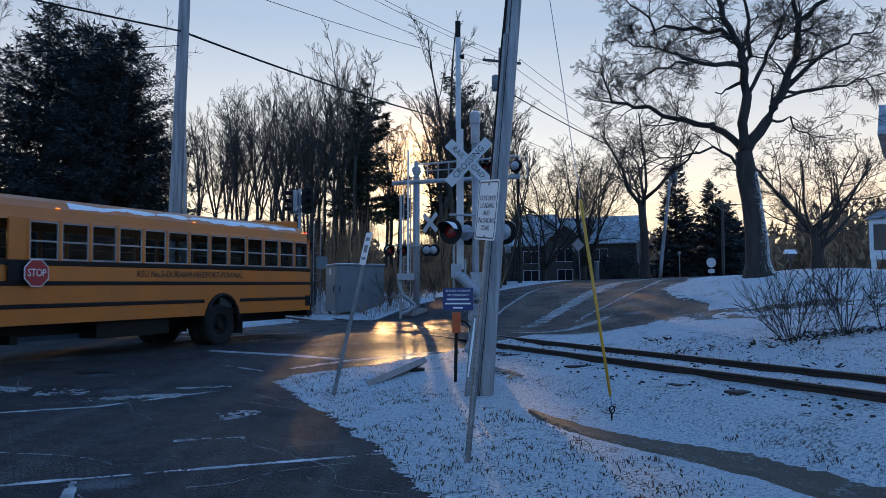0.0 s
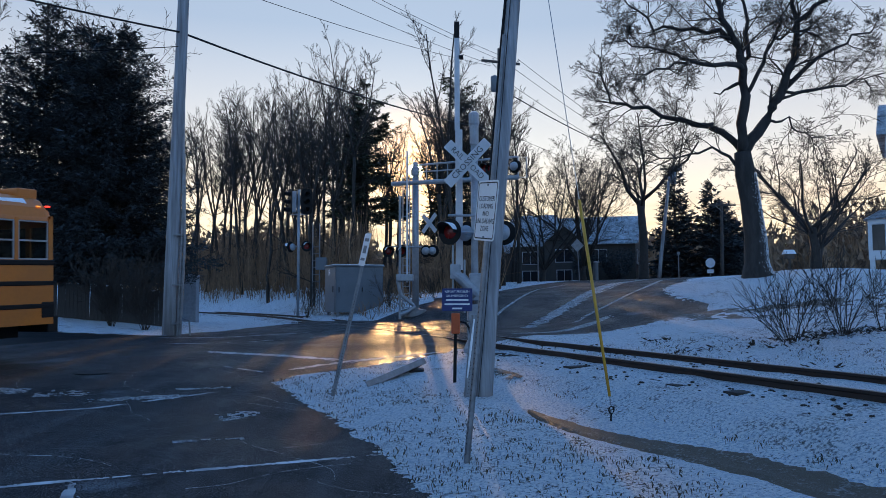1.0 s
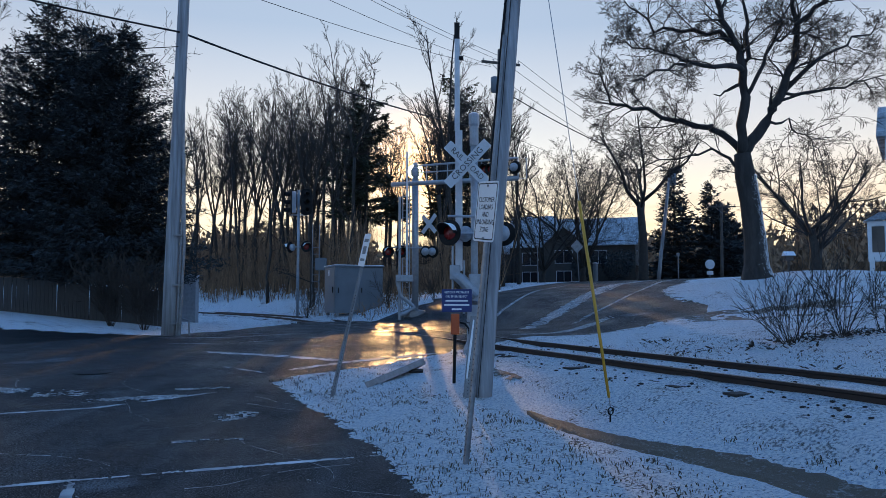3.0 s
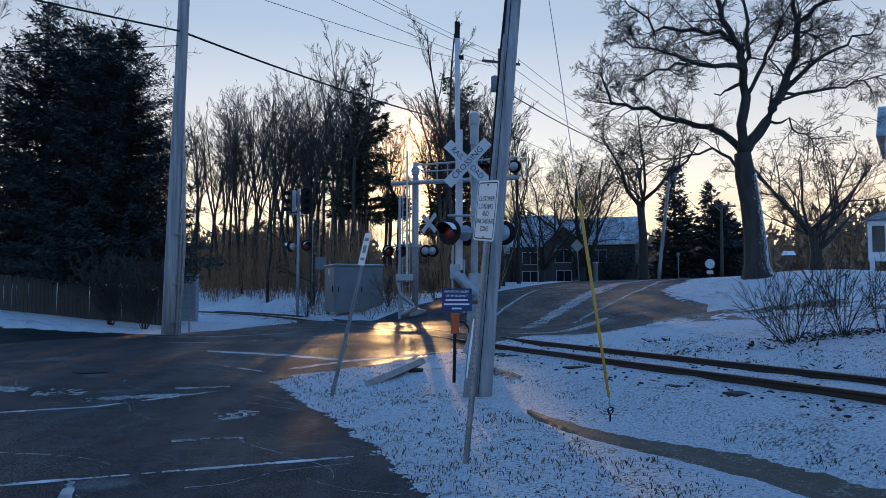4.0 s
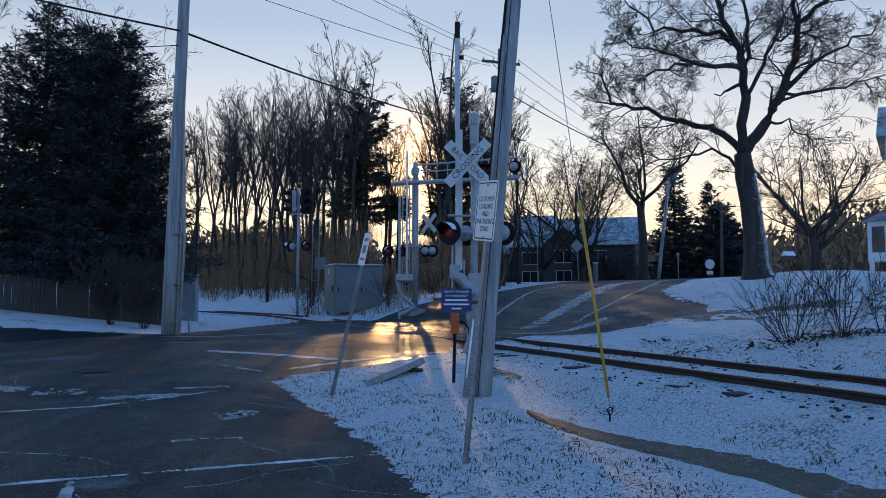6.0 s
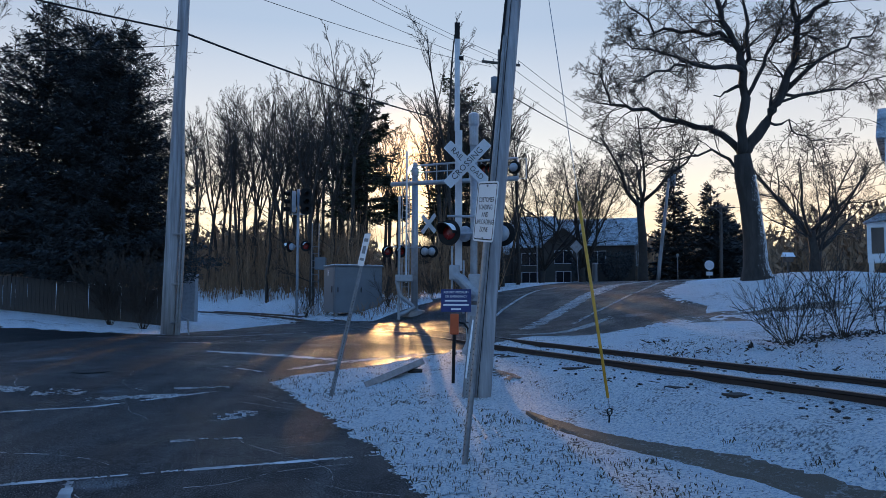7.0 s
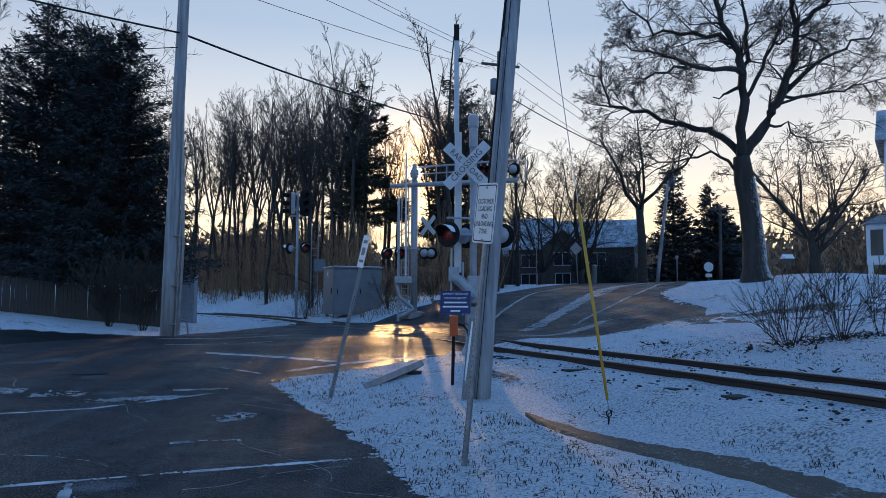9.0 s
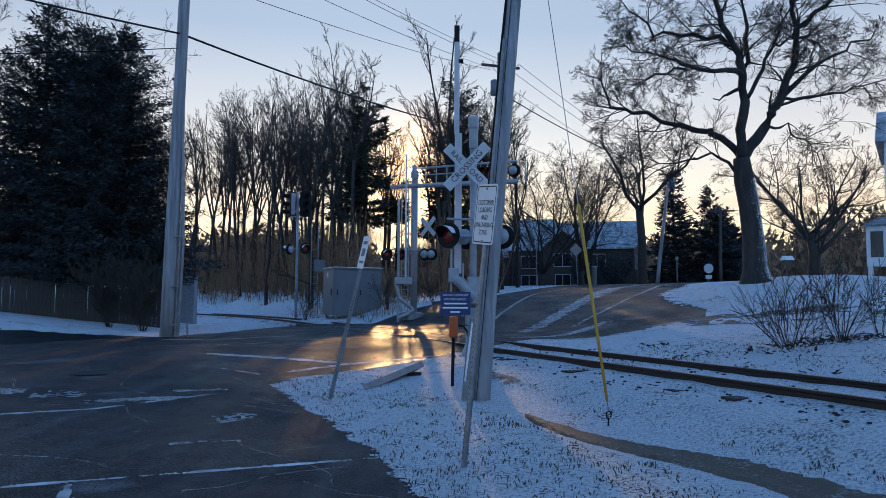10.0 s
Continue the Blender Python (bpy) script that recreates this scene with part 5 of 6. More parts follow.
def front_signs():
    # loading-zone sign on its leaning post
    t = thing("loading_sign", pose(0, 0, 0), "white loading zone sign on a leaning galvanised channel post", "street sign")
    foot, head = Vector((.22, 7.31, 0)), Vector((.50, 7.58, 2.74))
    u_post(t, foot, head, -58, .036, .028)
    c = foot.lerp(head, .90)
    m = facing(c.x - .035, c.y - .035, c.z, -64, -6.5, -3)
    b = part("sign_plate", Geo().prism(rounded(.42, .60, .035), .003, m, z0=.012), WHITE, t, "white aluminium plate with dark border")
    rim = Geo()
    ring0, ring1 = rounded(.385, .565, .028), rounded(.362, .542, .02)
    n = len(ring0)
    rim.add([(x, y, .0165) for x, y in ring0] + [(x, y, .0165) for x, y in ring1], [(i, (i + 1) % n, n + (i + 1) % n, n + i) for i in range(n)], m)
    part("sign_border", rim, INK, b)
    for k, w in enumerate(("CUSTOMER", "LOADING", "AND", "UNLOADING", "ZONE")):
        part("sign_lettering", letters(w, .072, .0004), INK, b, m=m @ Matrix.Translation((0, .115 - .074 * k, .0168)) @ Matrix.Diagonal((.86, 1, 1, 1)))
    for k in (-.265, .255):
        part("bolt", Geo().tube([m @ Vector((0, k, .015)), m @ Vector((0, k, .024))], .011, 8), GALV, b)
    # narrow sign seen nearly edge on
    t = thing("parking_sign", pose(0, 0, 0), "small white sign on a thin leaning post", "street sign")
    foot, head = Vector((-1.67, 11.59, .12)), Vector((-1.12, 11.6, 2.60))
    u_post(t, foot, head, 10, .03, .022)
    c = foot.lerp(head, .895)
    m = facing(c.x - .01, c.y - .035, c.z, 66, 0, 0) @ Matrix.Rotation(radians(-4), 4, 'Z')
    m = Matrix.Translation(c + Vector((0, -.04, 0))) @ Matrix.Rotation(radians(12.5), 4, 'Y') @ Matrix.Rotation(radians(-66), 4, 'Z') @ Matrix.Rotation(radians(90), 4, 'X')
    b = part("sign_plate", Geo().prism(rounded(.305, .50, .03), .003, m, z0=.012), WHITE, t)
    for k, (w, hh) in enumerate(((.2, .05), (.16, .12), (.2, .04))):
        part("sign_bar", Geo().box(-w / 2, .15 - .15 * k - hh / 2, .0152, w / 2, .15 - .15 * k + hh / 2, .0162, m), GREYPAINT, b)
    # orange cable marker
    t = thing("cable_marker", pose(0, 0, 0), "dark marker post with orange cap and black hose", "marker post")
    zb = land(.18, 12.58)
    part("post", Geo().tube([(.18, 12.58, zb - .1), (.2, 12.58, 1.1)], .028, 10), BLACK, t)
    part("cap", Geo().box(.13, 12.53, 1.02, .27, 12.63, 1.36), ORANGE, t, "orange plastic cap", bevel=.015)
    part("hose", Geo().tube([(.27, 12.58, 1.22), (.36, 12.56, 1.2), (.42, 12.53, 1.12), (.44, 12.5, .98), (.45, 12.5, .25)], .018, 8), BLACK, t, smooth=True)
    # fallen steel channel
    t = thing("fallen_channel", pose(0, 0, 0), "fallen galvanised steel channel lying on the snow", "steel channel")
    a, b = Vector((-1.30, 12.35, .17)), Vector((-.42, 14.4, .40))
    d = (b - a)
    z = d.normalized()
    x = z.cross(Vector((0, 0, 1))).normalized()
    y = z.cross(x)
    m = Matrix(((x.x, y.x, z.x, a.x), (x.y, y.y, z.y, a.y), (x.z, y.z, z.z, a.z), (0, 0, 0, 1)))
    w, h, k = .10, .055, .008
    o = [(-w, -h), (w, -h), (w, h), (w - k, h), (w - k, -h + k), (-w + k, -h + k), (-w + k, h), (-w, h)]
    part("channel", Geo().prism(o, d.length, m @ Matrix.Rotation(radians(150), 4, 'Z')), GALV, t)
    part("prop_block", Geo().box(-.62, 13.9, land(-.5, 14) - .1, -.36, 14.2, .31), TIE, t)
    # steel guard stub beside the leaning pole
    t = thing("guard_stub", pose(0, 0, 0), "short leaning steel guard beside the pole, snow-flecked", "steel post")
    u_post(t, (.34, 11.2, .1), (.46, 11.25, 1.35), 0, .055, .04)
    part("snow_fleck", Geo().tube([(.345, 11.17, .45), (.40, 11.18, .9), (.45, 11.19, 1.3)], [.012, .02, .012], 6), SNOW_CAP, t)


def pole_with_arm(name, label, foot, head, r0, r1, arms, material=DARKPOLE, yaw=0, can=None, group=""):
    """arms: (height, half width)."""
    t = plain_pole(name, label, foot, head, r0, r1, material, group)
    f, h = Vector(foot), Vector(head)
    for z, w in arms:
        p = (h - f) * ((z - f.z) / (h.z - f.z))
        m = Matrix.Translation(p) @ Matrix.Rotation(radians(yaw), 4, 'Z')
        part("crossarm", Geo().box(-w, -r1 - .1, -.07, w, -r1 + .01, .07, m), DARKPOLE, t)
        part("arm_brace", Geo().tube([m @ Vector((-w * .5, -r1 - .04, -.05)), m @ Vector((0, -r1, -.6))], .02, 5), GALV, t)
        for q in (-.92, -.4, .4, .92):
            part("insulator", Geo().tube([m @ Vector((w * q, -r1 - .05, z0)) for z0 in (.07, .14, .15, .22)], [.02, .02, .045, .03], 8), GREYPAINT, t)
    if can:
        z, dx = can
        p = (h - f) * ((z - f.z) / (h.z - f.z)) + Vector((dx, -.1, 0))
        part("transformer", Geo().tube([p + Vector((0, 0, k)) for k in (-.5, -.48, .42, .5)], [.15, .24, .24, .1], 14), GREYPAINT, t, smooth=True)
    return t


def wire(name, a, b, sag, r, label, n=14):
    a, b = Vector(a), Vector(b)
    pts = [a.lerp(b, i / n) - Vector((0, 0, 4 * sag * (i / n) * (1 - i / n))) for i in range(n + 1)]
    ob = new(name, Geo().tube(pts, r, 5).mesh(name, BLACK))
    return tagged(ob, label, "overhead wire", "overhead wires")


def poles_and_wires():
    lp = plain_pole("utility_pole", "tall weathered grey wooden utility pole, leaning", (.55, 11.27, .1), (1.39, 12.2, 9.2), .138, .105, WOODPOLE)
    q = Vector((.84, .93, 9.1))
    part("cable_guard", Geo().tube([q * u + Vector((-.115 + .02 * u, -.08, 0)) for u in (0, .3, .62)], .028, 8), GALV, lp, "galvanised cable guard")
    part("riser_cable", Geo().tube([q * u + Vector((-.15 + .03 * u + .01 * math.sin(9 * u), -.04, 0)) for u in (.3, .45, .6, .75, .9, 1)], .022, 6), BLACK, lp, "black riser cable")
    part("ground_wire", Geo().tube([q * u + Vector((-.05, -.135 + .035 * u, 0)) for u in (0, .3, .6, 1)], .006, 5), BLACK, lp)
    lf = pole_with_arm("utility_pole", "tall grey wooden utility pole beside the street", (-8.24, 23, .5), (-7.92, 23, 14.2), .215, .15, [(13.7, 1.2)], WOODPOLE, 40)
    for dx, h in ((.27, 7.5), (.34, 5.5)):
        part("conduit", Geo().tube([(dx, -.05, -.2), (dx + .1, -.05, h * .5), (dx - .05 + h * .012, -.02, h)], .045, 8), GALV, lf, "grey plastic conduit")
    part("conduit", Geo().tube([(.34, -.05, .55), (.62, -.05, .45), (.66, -.05, -.1)], .03, 6), GALV, lf)
    for k in (.35, 1.5, 3.0):
        part("conduit_strap", Geo().box(.14, -.2, k, .40, -.0, k + .035), GALV, lf)
    fp = pole_with_arm("utility_pole", "distant wooden utility pole with crossarm and transformer", (3.26, 46, land(3.26, 46)), (3.5, 46, 16.9), .2, .14, [(16.0, 1.25)], DARKPOLE, 18, (14.7, -.3))
    pole_with_arm("utility_pole", "slanting grey roadside pole with small lamp arm", (17.5, 62, land(17.5, 62)), (18.65, 62, 12.3), .16, .11, [(12.1, .9)], WOODPOLE, 0, (11.4, .3))
    pole_with_arm("utility_pole", "distant wooden pole with crossarm over the crest", (25.6, 70, land(25.6, 70)), (25.7, 70, 10.5), .16, .12, [(10.1, 1.25)], DARKPOLE, 0)
    # wires
    thick, thin = "thick black overhead cable", "thin overhead wire against the sky"
    wire("overhead_cable", (-8.05, 22.85, 9.75), (3.35, 45.8, 11.75), .35, .035, thick)
    wire("overhead_cable", (-8.05, 22.85, 9.75), (-19.5, 8.5, 9.0), .25, .03, thick)
    wire("overhead_cable", (3.5, 45.85, 14.4), (18.6, 61.9, 12.2), .5, .035, thick)
    for z, dx, zz in ((13.9, .9, 16.2), (13.85, .4, 16.2), (12.9, 0, 15.9), (11.6, 0, 15.8)):
        wire("overhead_wire", (-7.98 + dx * .7, 22.8 + dx * .5, z), (3.5 + (dx - .45) * 1.3, 45.85, zz), .25, .012, thin)
    for dx, zz, e in ((1.1, 16.2, (18.9, 61.9, 12.3)), (.5, 15.9, (18.2, 61.9, 12.3)), (0, 15.1, (18.5, 61.9, 11.2)), (0, 11.8, (18.4, 61.9, 10.2))):
        wire("overhead_wire", (3.5 + dx, 45.85, zz), e, .3, .014, thin)
    wire("overhead_wire", (18.6, 61.9, 12.1), (25.4, 69.9, 10.2), 1.6, .02, thin)
    wire("overhead_wire", (18.4, 61.9, 10.4), (25.6, 69.9, 6.4), .8, .025, thin)
    wire("overhead_wire", (25.7, 69.9, 10.2), (60, 66, 11.0), .8, .02, thin)
    wire("overhead_wire", (-8.05, 22.85, 9.3), (-24, 19, 8.2), .3, .014, thin)
    # guy with its yellow guard and anchor
    g = thing("guy_wire", pose(0, 0, 0), "steel guy wire with bright yellow plastic guard", "guy wire")
    top, low = Vector((1.37, 12.05, 8.85)), Vector((1.98, 9.12, .33))
    part("strand", Geo().tube([low, top], .006, 6), GALV, g)
    part("guard", Geo().tube([low.lerp(top, .012), low.lerp(top, .15), low.lerp(top, .30)], [.017, .020, .022], 10), YELLOWPL, g, "yellow plastic guy guard", smooth=True)
    gz = land(1.95, 9.06)
    part("anchor_rod", Geo().tube([(1.95, 9.06, gz - .3), (1.975, 9.1, .24)], .011, 6), BLACK, g)
    ring = [(1.98 + .03 * math.cos(math.tau * i / 10), 9.11, .28 + .042 * math.sin(math.tau * i / 10)) for i in range(11)]
    part("anchor_eye", Geo().tube(ring, .009, 6), BLACK, g)
    # far roadside signs seen from behind
    s = thing("warning_sign", pose(10.6, 60, land(10.6, 60)), "grey back of a diamond warning sign on a post", "road sign")
    part("post", Geo().tube([(.12, 0, -.2), (-.06, 0, 3.4)], .035, 6), GALV, s)
    part("sign_plate", Geo().prism([(-.53, 0), (0, -.53), (.53, 0), (0, .53)], .012, facing(-.04, -.05, 2.85, 12)), GALV, s)
    s = thing("crossing_warning_sign", pose(18.2, 52, land(18.2, 52)), "round railway warning sign on a short post", "road sign")
    part("post", Geo().tube([(0, 0, -.2), (0, 0, 1.2)], .03, 6), GALV, s)
    part("sign_plate", Geo().prism([(.33 * math.cos(math.tau * i / 20), .33 * math.sin(math.tau * i / 20)) for i in range(20)], .012, facing(0, -.05, .95)), WHITEDIRT, s)
    part("small_plate", Geo().box(-.22, -.05, .25, .22, -.04, .5), WHITEDIRT, s)
    s = thing("street_lamp", pose(8.2, 66, land(8.2, 66)), "slim grey lamp post with short arm before the house", "street lamp")
    part("post", Geo().tube([(0, 0, -.2), (0, 0, 3.4)], .05, 8), GALV, s)
    part("arm", Geo().tube([(0, 0, 3.3), (-.7, 0, 3.42)], .04, 6), GALV, s)
    part("lamp_head", Geo().box(-.95, -.1, 3.36, -.45, .1, 3.48), GALV, s)
    s = thing("utility_pedestal", pose(15.0, 75, land(15, 75)), "blue-grey cable pedestal on the verge", "pedestal")
    part("body", Geo().tube([(0, 0, -.2), (0, 0, 1.7)], .25, 12), GREYPAINT, s)
    part("cap", Geo().tube([(0, 0, 1.7), (0, 0, 1.8), (0, 0, 1.86)], [.27, .27, .12], 12), ALU, s)
    s = thing("feeder_post", pose(14.3, 31.5, land(14.3, 31.5)), "small wooden bird feeder on a post in the snow", "bird feeder")
    part("post", Geo().box(-.04, -.04, -.2, .04, .04, .75), DARKPOLE, s)
    part("box", Geo().box(-.16, -.14, .62, .16, .14, .82), DARKPOLE, s)
    part("roof", Geo().add([(-.22, -.2, .82), (.22, -.2, .82), (.22, .2, .82), (-.22, .2, .82), (-.22, 0, 1.0), (.22, 0, 1.0)], [(0, 1, 5, 4), (2, 3, 4, 5), (0, 4, 3), (1, 2, 5), (0, 3, 2, 1)]), SNOW_CAP, s)
    s = thing("marker_post", pose(17.6, 57, land(17.6, 57)), "plain grey roadside post", "post")
    part("post", Geo().tube([(0, 0, -.2), (0, 0, 1.9)], .04, 6), GALV, s)
    part("cap", Geo().box(-.1, -.06, 1.75, .1, .06, 1.95), GALV, s)


near_signal()
far_signal()
block_signal()
relay_cabinet()
front_signs()
poles_and_wires()

# ---------- buildings ----------


def window_at(parent, x, y, z, w, h, rz=0, divide=2):
    m = Matrix.Translation((x, y, z)) @ Matrix.Rotation(radians(rz), 4, 'Z')
    t = .07
    fr = Geo()
    fr.box(-w / 2 - t, -.05, -h / 2 - t, -w / 2, .02, h / 2 + t, m).box(w / 2, -.05, -h / 2 - t, w / 2 + t, .02, h / 2 + t, m)
    fr.box(-w / 2, -.05, -h / 2 - t, w / 2, .02, -h / 2, m).box(-w / 2, -.05, h / 2, w / 2, .02, h / 2 + t, m)
    for i in range(1, divide):
        x0 = -w / 2 + w * i / divide
        fr.box(x0 - .03, -.045, -h / 2, x0 + .03, .01, h / 2, m)
    f = part("window", fr, TRIMW, parent, "pale-framed window")
    part("pane", Geo().box(-w / 2, -.03, -h / 2, w / 2, -.01, h / 2, m), PANE, f)


def gable_block(t, x0, x1, y0, y1, eave, ridge, along, over=.35):
    """Walls with gables and a roof whose ridge runs along 'x' or 'y'."""
    g = Geo()
    if along == 'x':
        ym = (y0 + y1) / 2
        prof = [(y0, -1), (y1, -1), (y1, eave), (ym, ridge), (y0, eave)]
        v = [(x, a, b) for x in (x0, x1) for a, b in prof]
    else:
        xm = (x0 + x1) / 2
        prof = [(x0, -1), (x1, -1), (x1, eave), (xm, ridge), (x0, eave)]
        v = [(a, y, b) for y in (y1, y0) for a, b in prof]
    g.add(v, [(4, 3, 2, 1, 0), (5, 6, 7, 8, 9)] + [(i, (i + 1) % 5, 5 + (i + 1) % 5, 5 + i) for i in range(5)])
    part("wall", g, SIDING, t)
    for s in (0, 1):
        r = Geo()
        k = .12
        if along == 'x':
            ya = (y0 - over) if s == 0 else (y1 + over)
            ze = eave - over * (ridge - eave) / (ym - y0)
            a = [(x0 - over, ya, ze), (x1 + over, ya, ze), (x1 + over, ym, ridge), (x0 - over, ym, ridge)]
        else:
            xa = (x0 - over) if s == 0 else (x1 + over)
            ze = eave - over * (ridge - eave) / (xm - x0)
            a = [(xa, y0 - over, ze), (xa, y1 + over, ze), (xm, y1 + over, ridge), (xm, y0 - over, ridge)]
        r.add([(p[0], p[1], p[2] + .02) for p in a] + [(p[0], p[1], p[2] + .02 + k) for p in a], [(0, 1, 2, 3), (7, 6, 5, 4), (0, 4, 5, 1), (1, 5, 6, 2), (2, 6, 7, 3), (3, 7, 4, 0)])
        part("roof", r, ROOF, t, "shingle roof dusted with snow")


def brown_house():
    zg = 3.1
    t = thing("house", pose(21.2, 84, zg, 0, 0, -18), "dark brown shingled two-storey house with snow-dusted gable roofs", "house")
    gable_block(t, -9.4, 0, 0, 9, 4.7, 7.9, 'x')
    gable_block(t, -9.8, -5.4, -1.6, 5, 4.7, 6.5, 'y')
    gable_block(t, -14.2, -9.4, .4, 8, 4.6, 7.0, 'x')
    gable_block(t, -17.5, -14.2, .8, 8, 3.9, 6.2, 'x')
    gable_block(t, -15.6, -10.5, 5, 14, 6.3, 8.9, 'x')
    for x, y, zz, w in ((-7.6, -1.6, 3.2, 1.9), (-7.6, -1.6, .9, 1.6), (-11.8, .4, 3.1, 1.8), (-11.8, .4, .9, 1.8), (-4.0, 0, 3.2, 1.7), (-16.2, .8, 1.4, .9)):
        window_at(t, x, y - .03, zz, w, 1.35 if w > 1 else .9, 0, 2 if w > 1 else 1)
    for y in (2.5, 6):
        window_at(t, .03, y, 3.2, .8, 1.5, 90, 1)
    part("porch_roof", Geo().box(.05, 1.2, 2.3, 1.3, 4.0, 2.45), ROOF, t)
    for y in (1.3, 3.9):
        part("porch_post", Geo().box(1.1, y - .06, -1, 1.22, y + .06, 2.3), TRIMW, t)
    rng = random.Random(5)
    for i, (x, y, hh, w) in enumerate(((18.6, 81.5, 3.1, 1.9), (15.2, 82, 2.6, 1.4))):
        g = Geo()
        for k in range(1500):
            a, u, v = rng.uniform(0, math.tau), rng.random() ** .5, rng.random()
            rr = w * math.sin(math.acos(1 - v)) * (.75 + .25 * rng.random())
            c = Vector((rr * math.cos(a), rr * math.sin(a), hh * v * (.9 + .2 * rng.random())))
            d = Vector((rng.gauss(0, 1), rng.gauss(0, 1), rng.gauss(.3, 1))).normalized() * .3
            e = d.cross(Vector((rng.gauss(0, 1), rng.gauss(0, 1), rng.gauss(0, 1)))).normalized() * .07
            g.add([c, c + d * .6 + e, c + d, c + d * .6 - e], [(0, 1, 2, 3)])
        s = thing("evergreen_bush", on_land(x, y), "rounded dark evergreen bush by the house wall", "bush")
        part("foliage", g, NEEDLES, s)
        part("stem", Geo().tube([(0, 0, -.2), (0, 0, hh * .7)], [.09, .03], 6), BARK, s)


def white_house():
    zg = land(26, 43)
    t = thing("white_house", pose(24.2, 42.4, zg, 0, 0, -32), "white clapboard house with a glazed porch bay", "house")
    W = mat("white_clapboard", (.62, .64, .66), .6, var=.1, scale=2, fine=25)
    part("wall", Geo().box(.55, 1.2, -1, 9, 9, 7.9), W, t)
    for k in range(40):
        z = -.2 + k * .2
        part("clapboard", Geo().add([(.53, 1.19, z), (8, 1.19, z), (8, 1.17, z), (.53, 1.17, z), (.53, 1.19, z + .2), (8, 1.19, z + .2)], [(0, 3, 2, 1), (3, 5 - 1, 5, 2), (0, 4, 3)]), W, t)
    part("bay_wall", Geo().box(-.45, .0, .75, 4, 1.2, 1.2), W, t)
    part("bay_wall", Geo().box(-.45, .0, 2.75, 4, 1.2, 3.0), W, t)
    for x in (-.45, .42, 1.3, 2.2):
        part("bay_post", Geo().box(x, 0, 1.2, x + .18, .18, 2.75), W, t)
        window_at(t, x + .52, .1, 1.98, .62, 1.45, 0, 1)
    part("bay_post", Geo().box(-.45, 1.0, 1.2, -.3, 1.2, 2.75), W, t)
    part("bay_roof", Geo().add([(-.65, -.2, 3.0), (4.2, -.2, 3.0), (4.2, 1.2, 3.6), (.1, 1.2, 3.6), (-.65, 1.2, 3.0)], [(0, 1, 2, 3), (0, 3, 4), (0, 4, 2, 1)]), ROOF, t)
    for x in (-.4, 1.6, 3.6):
        part("pier", Geo().box(x, .05, -1, x + .25, .3, .75), W, t)
    window_at(t, 1.3, 1.16, 5.0, .8, 1.6, 0, 1)
    part("roof", Geo().add([(.1, .8, 7.9), (9.4, .8, 7.9), (9.4, 5, 10.5), (.1, 5, 10.5), (9.4, 9.4, 7.9), (.1, 9.4, 7.9)], [(0, 1, 2, 3), (3, 2, 4, 5), (0, 3, 5), (1, 4, 2), (0, 5, 4, 1)]), ROOF, t)


def fence():
    rng = random.Random(12)
    t = thing("board_fence", pose(0, 0, 0), "weathered grey wooden board fence under the spruces", "fence")
    bd = Geo().box(-.07, -.012, -.35, .07, .012, 1.3)
    me = bd.mesh("board", FENCE)
    x = -22.5
    while x < -9.9:
        y = 28.2 + .10 * (x + 16) * .4
        part("board", me, FENCE, t, m=pose(x, y, land(x, y) + rng.uniform(-.02, .02), rng.uniform(-.8, .8), rng.uniform(-.8, .8), rng.uniform(-2, 2)))
        x += .148
    x = -22.4
    while x < -10:
        y = 28.2 + .10 * (x + 16) * .4
        part("post", Geo().box(x - .06, y + .02, land(x, y) - .3, x + .06, y + .14, land(x, y) + 1.38), FENCE, t)
        x += 2.4


# ---------- road paint, snow patches, ditch ----------


def ribbon(name, pts, w, material, lift, label, category, ragged=0.0, n=10, kind="structure"):
    rows = []
    P = [Vector((*p, 0)) for p in pts]
    rng = random.Random(len(pts) * 7 + int(w * 100))
    for k in range(len(P) - 1):
        d = (P[k + 1] - P[k]).normalized()
        s = Vector((-d.y, d.x, 0))
        for i in range(n + (k == len(P) - 2)):
            p = P[k].lerp(P[k + 1], i / n)
            u = (k + i / n) / (len(P) - 1)
            e = math.sin(math.pi * min(1, max(.02, u))) ** .5 if ragged else 1
            a, b = [w / 2 * e * (1 + ragged * noise.noise((p.x * 2.3 + q * 9, p.y * 2.3, q))) for q in (1, 5)]
            rows.append(((p.x + s.x * a, p.y + s.y * a), (p.x - s.x * b, p.y - s.y * b)))
    return drape(name, rows, material, lift, label, category, kind, 4)


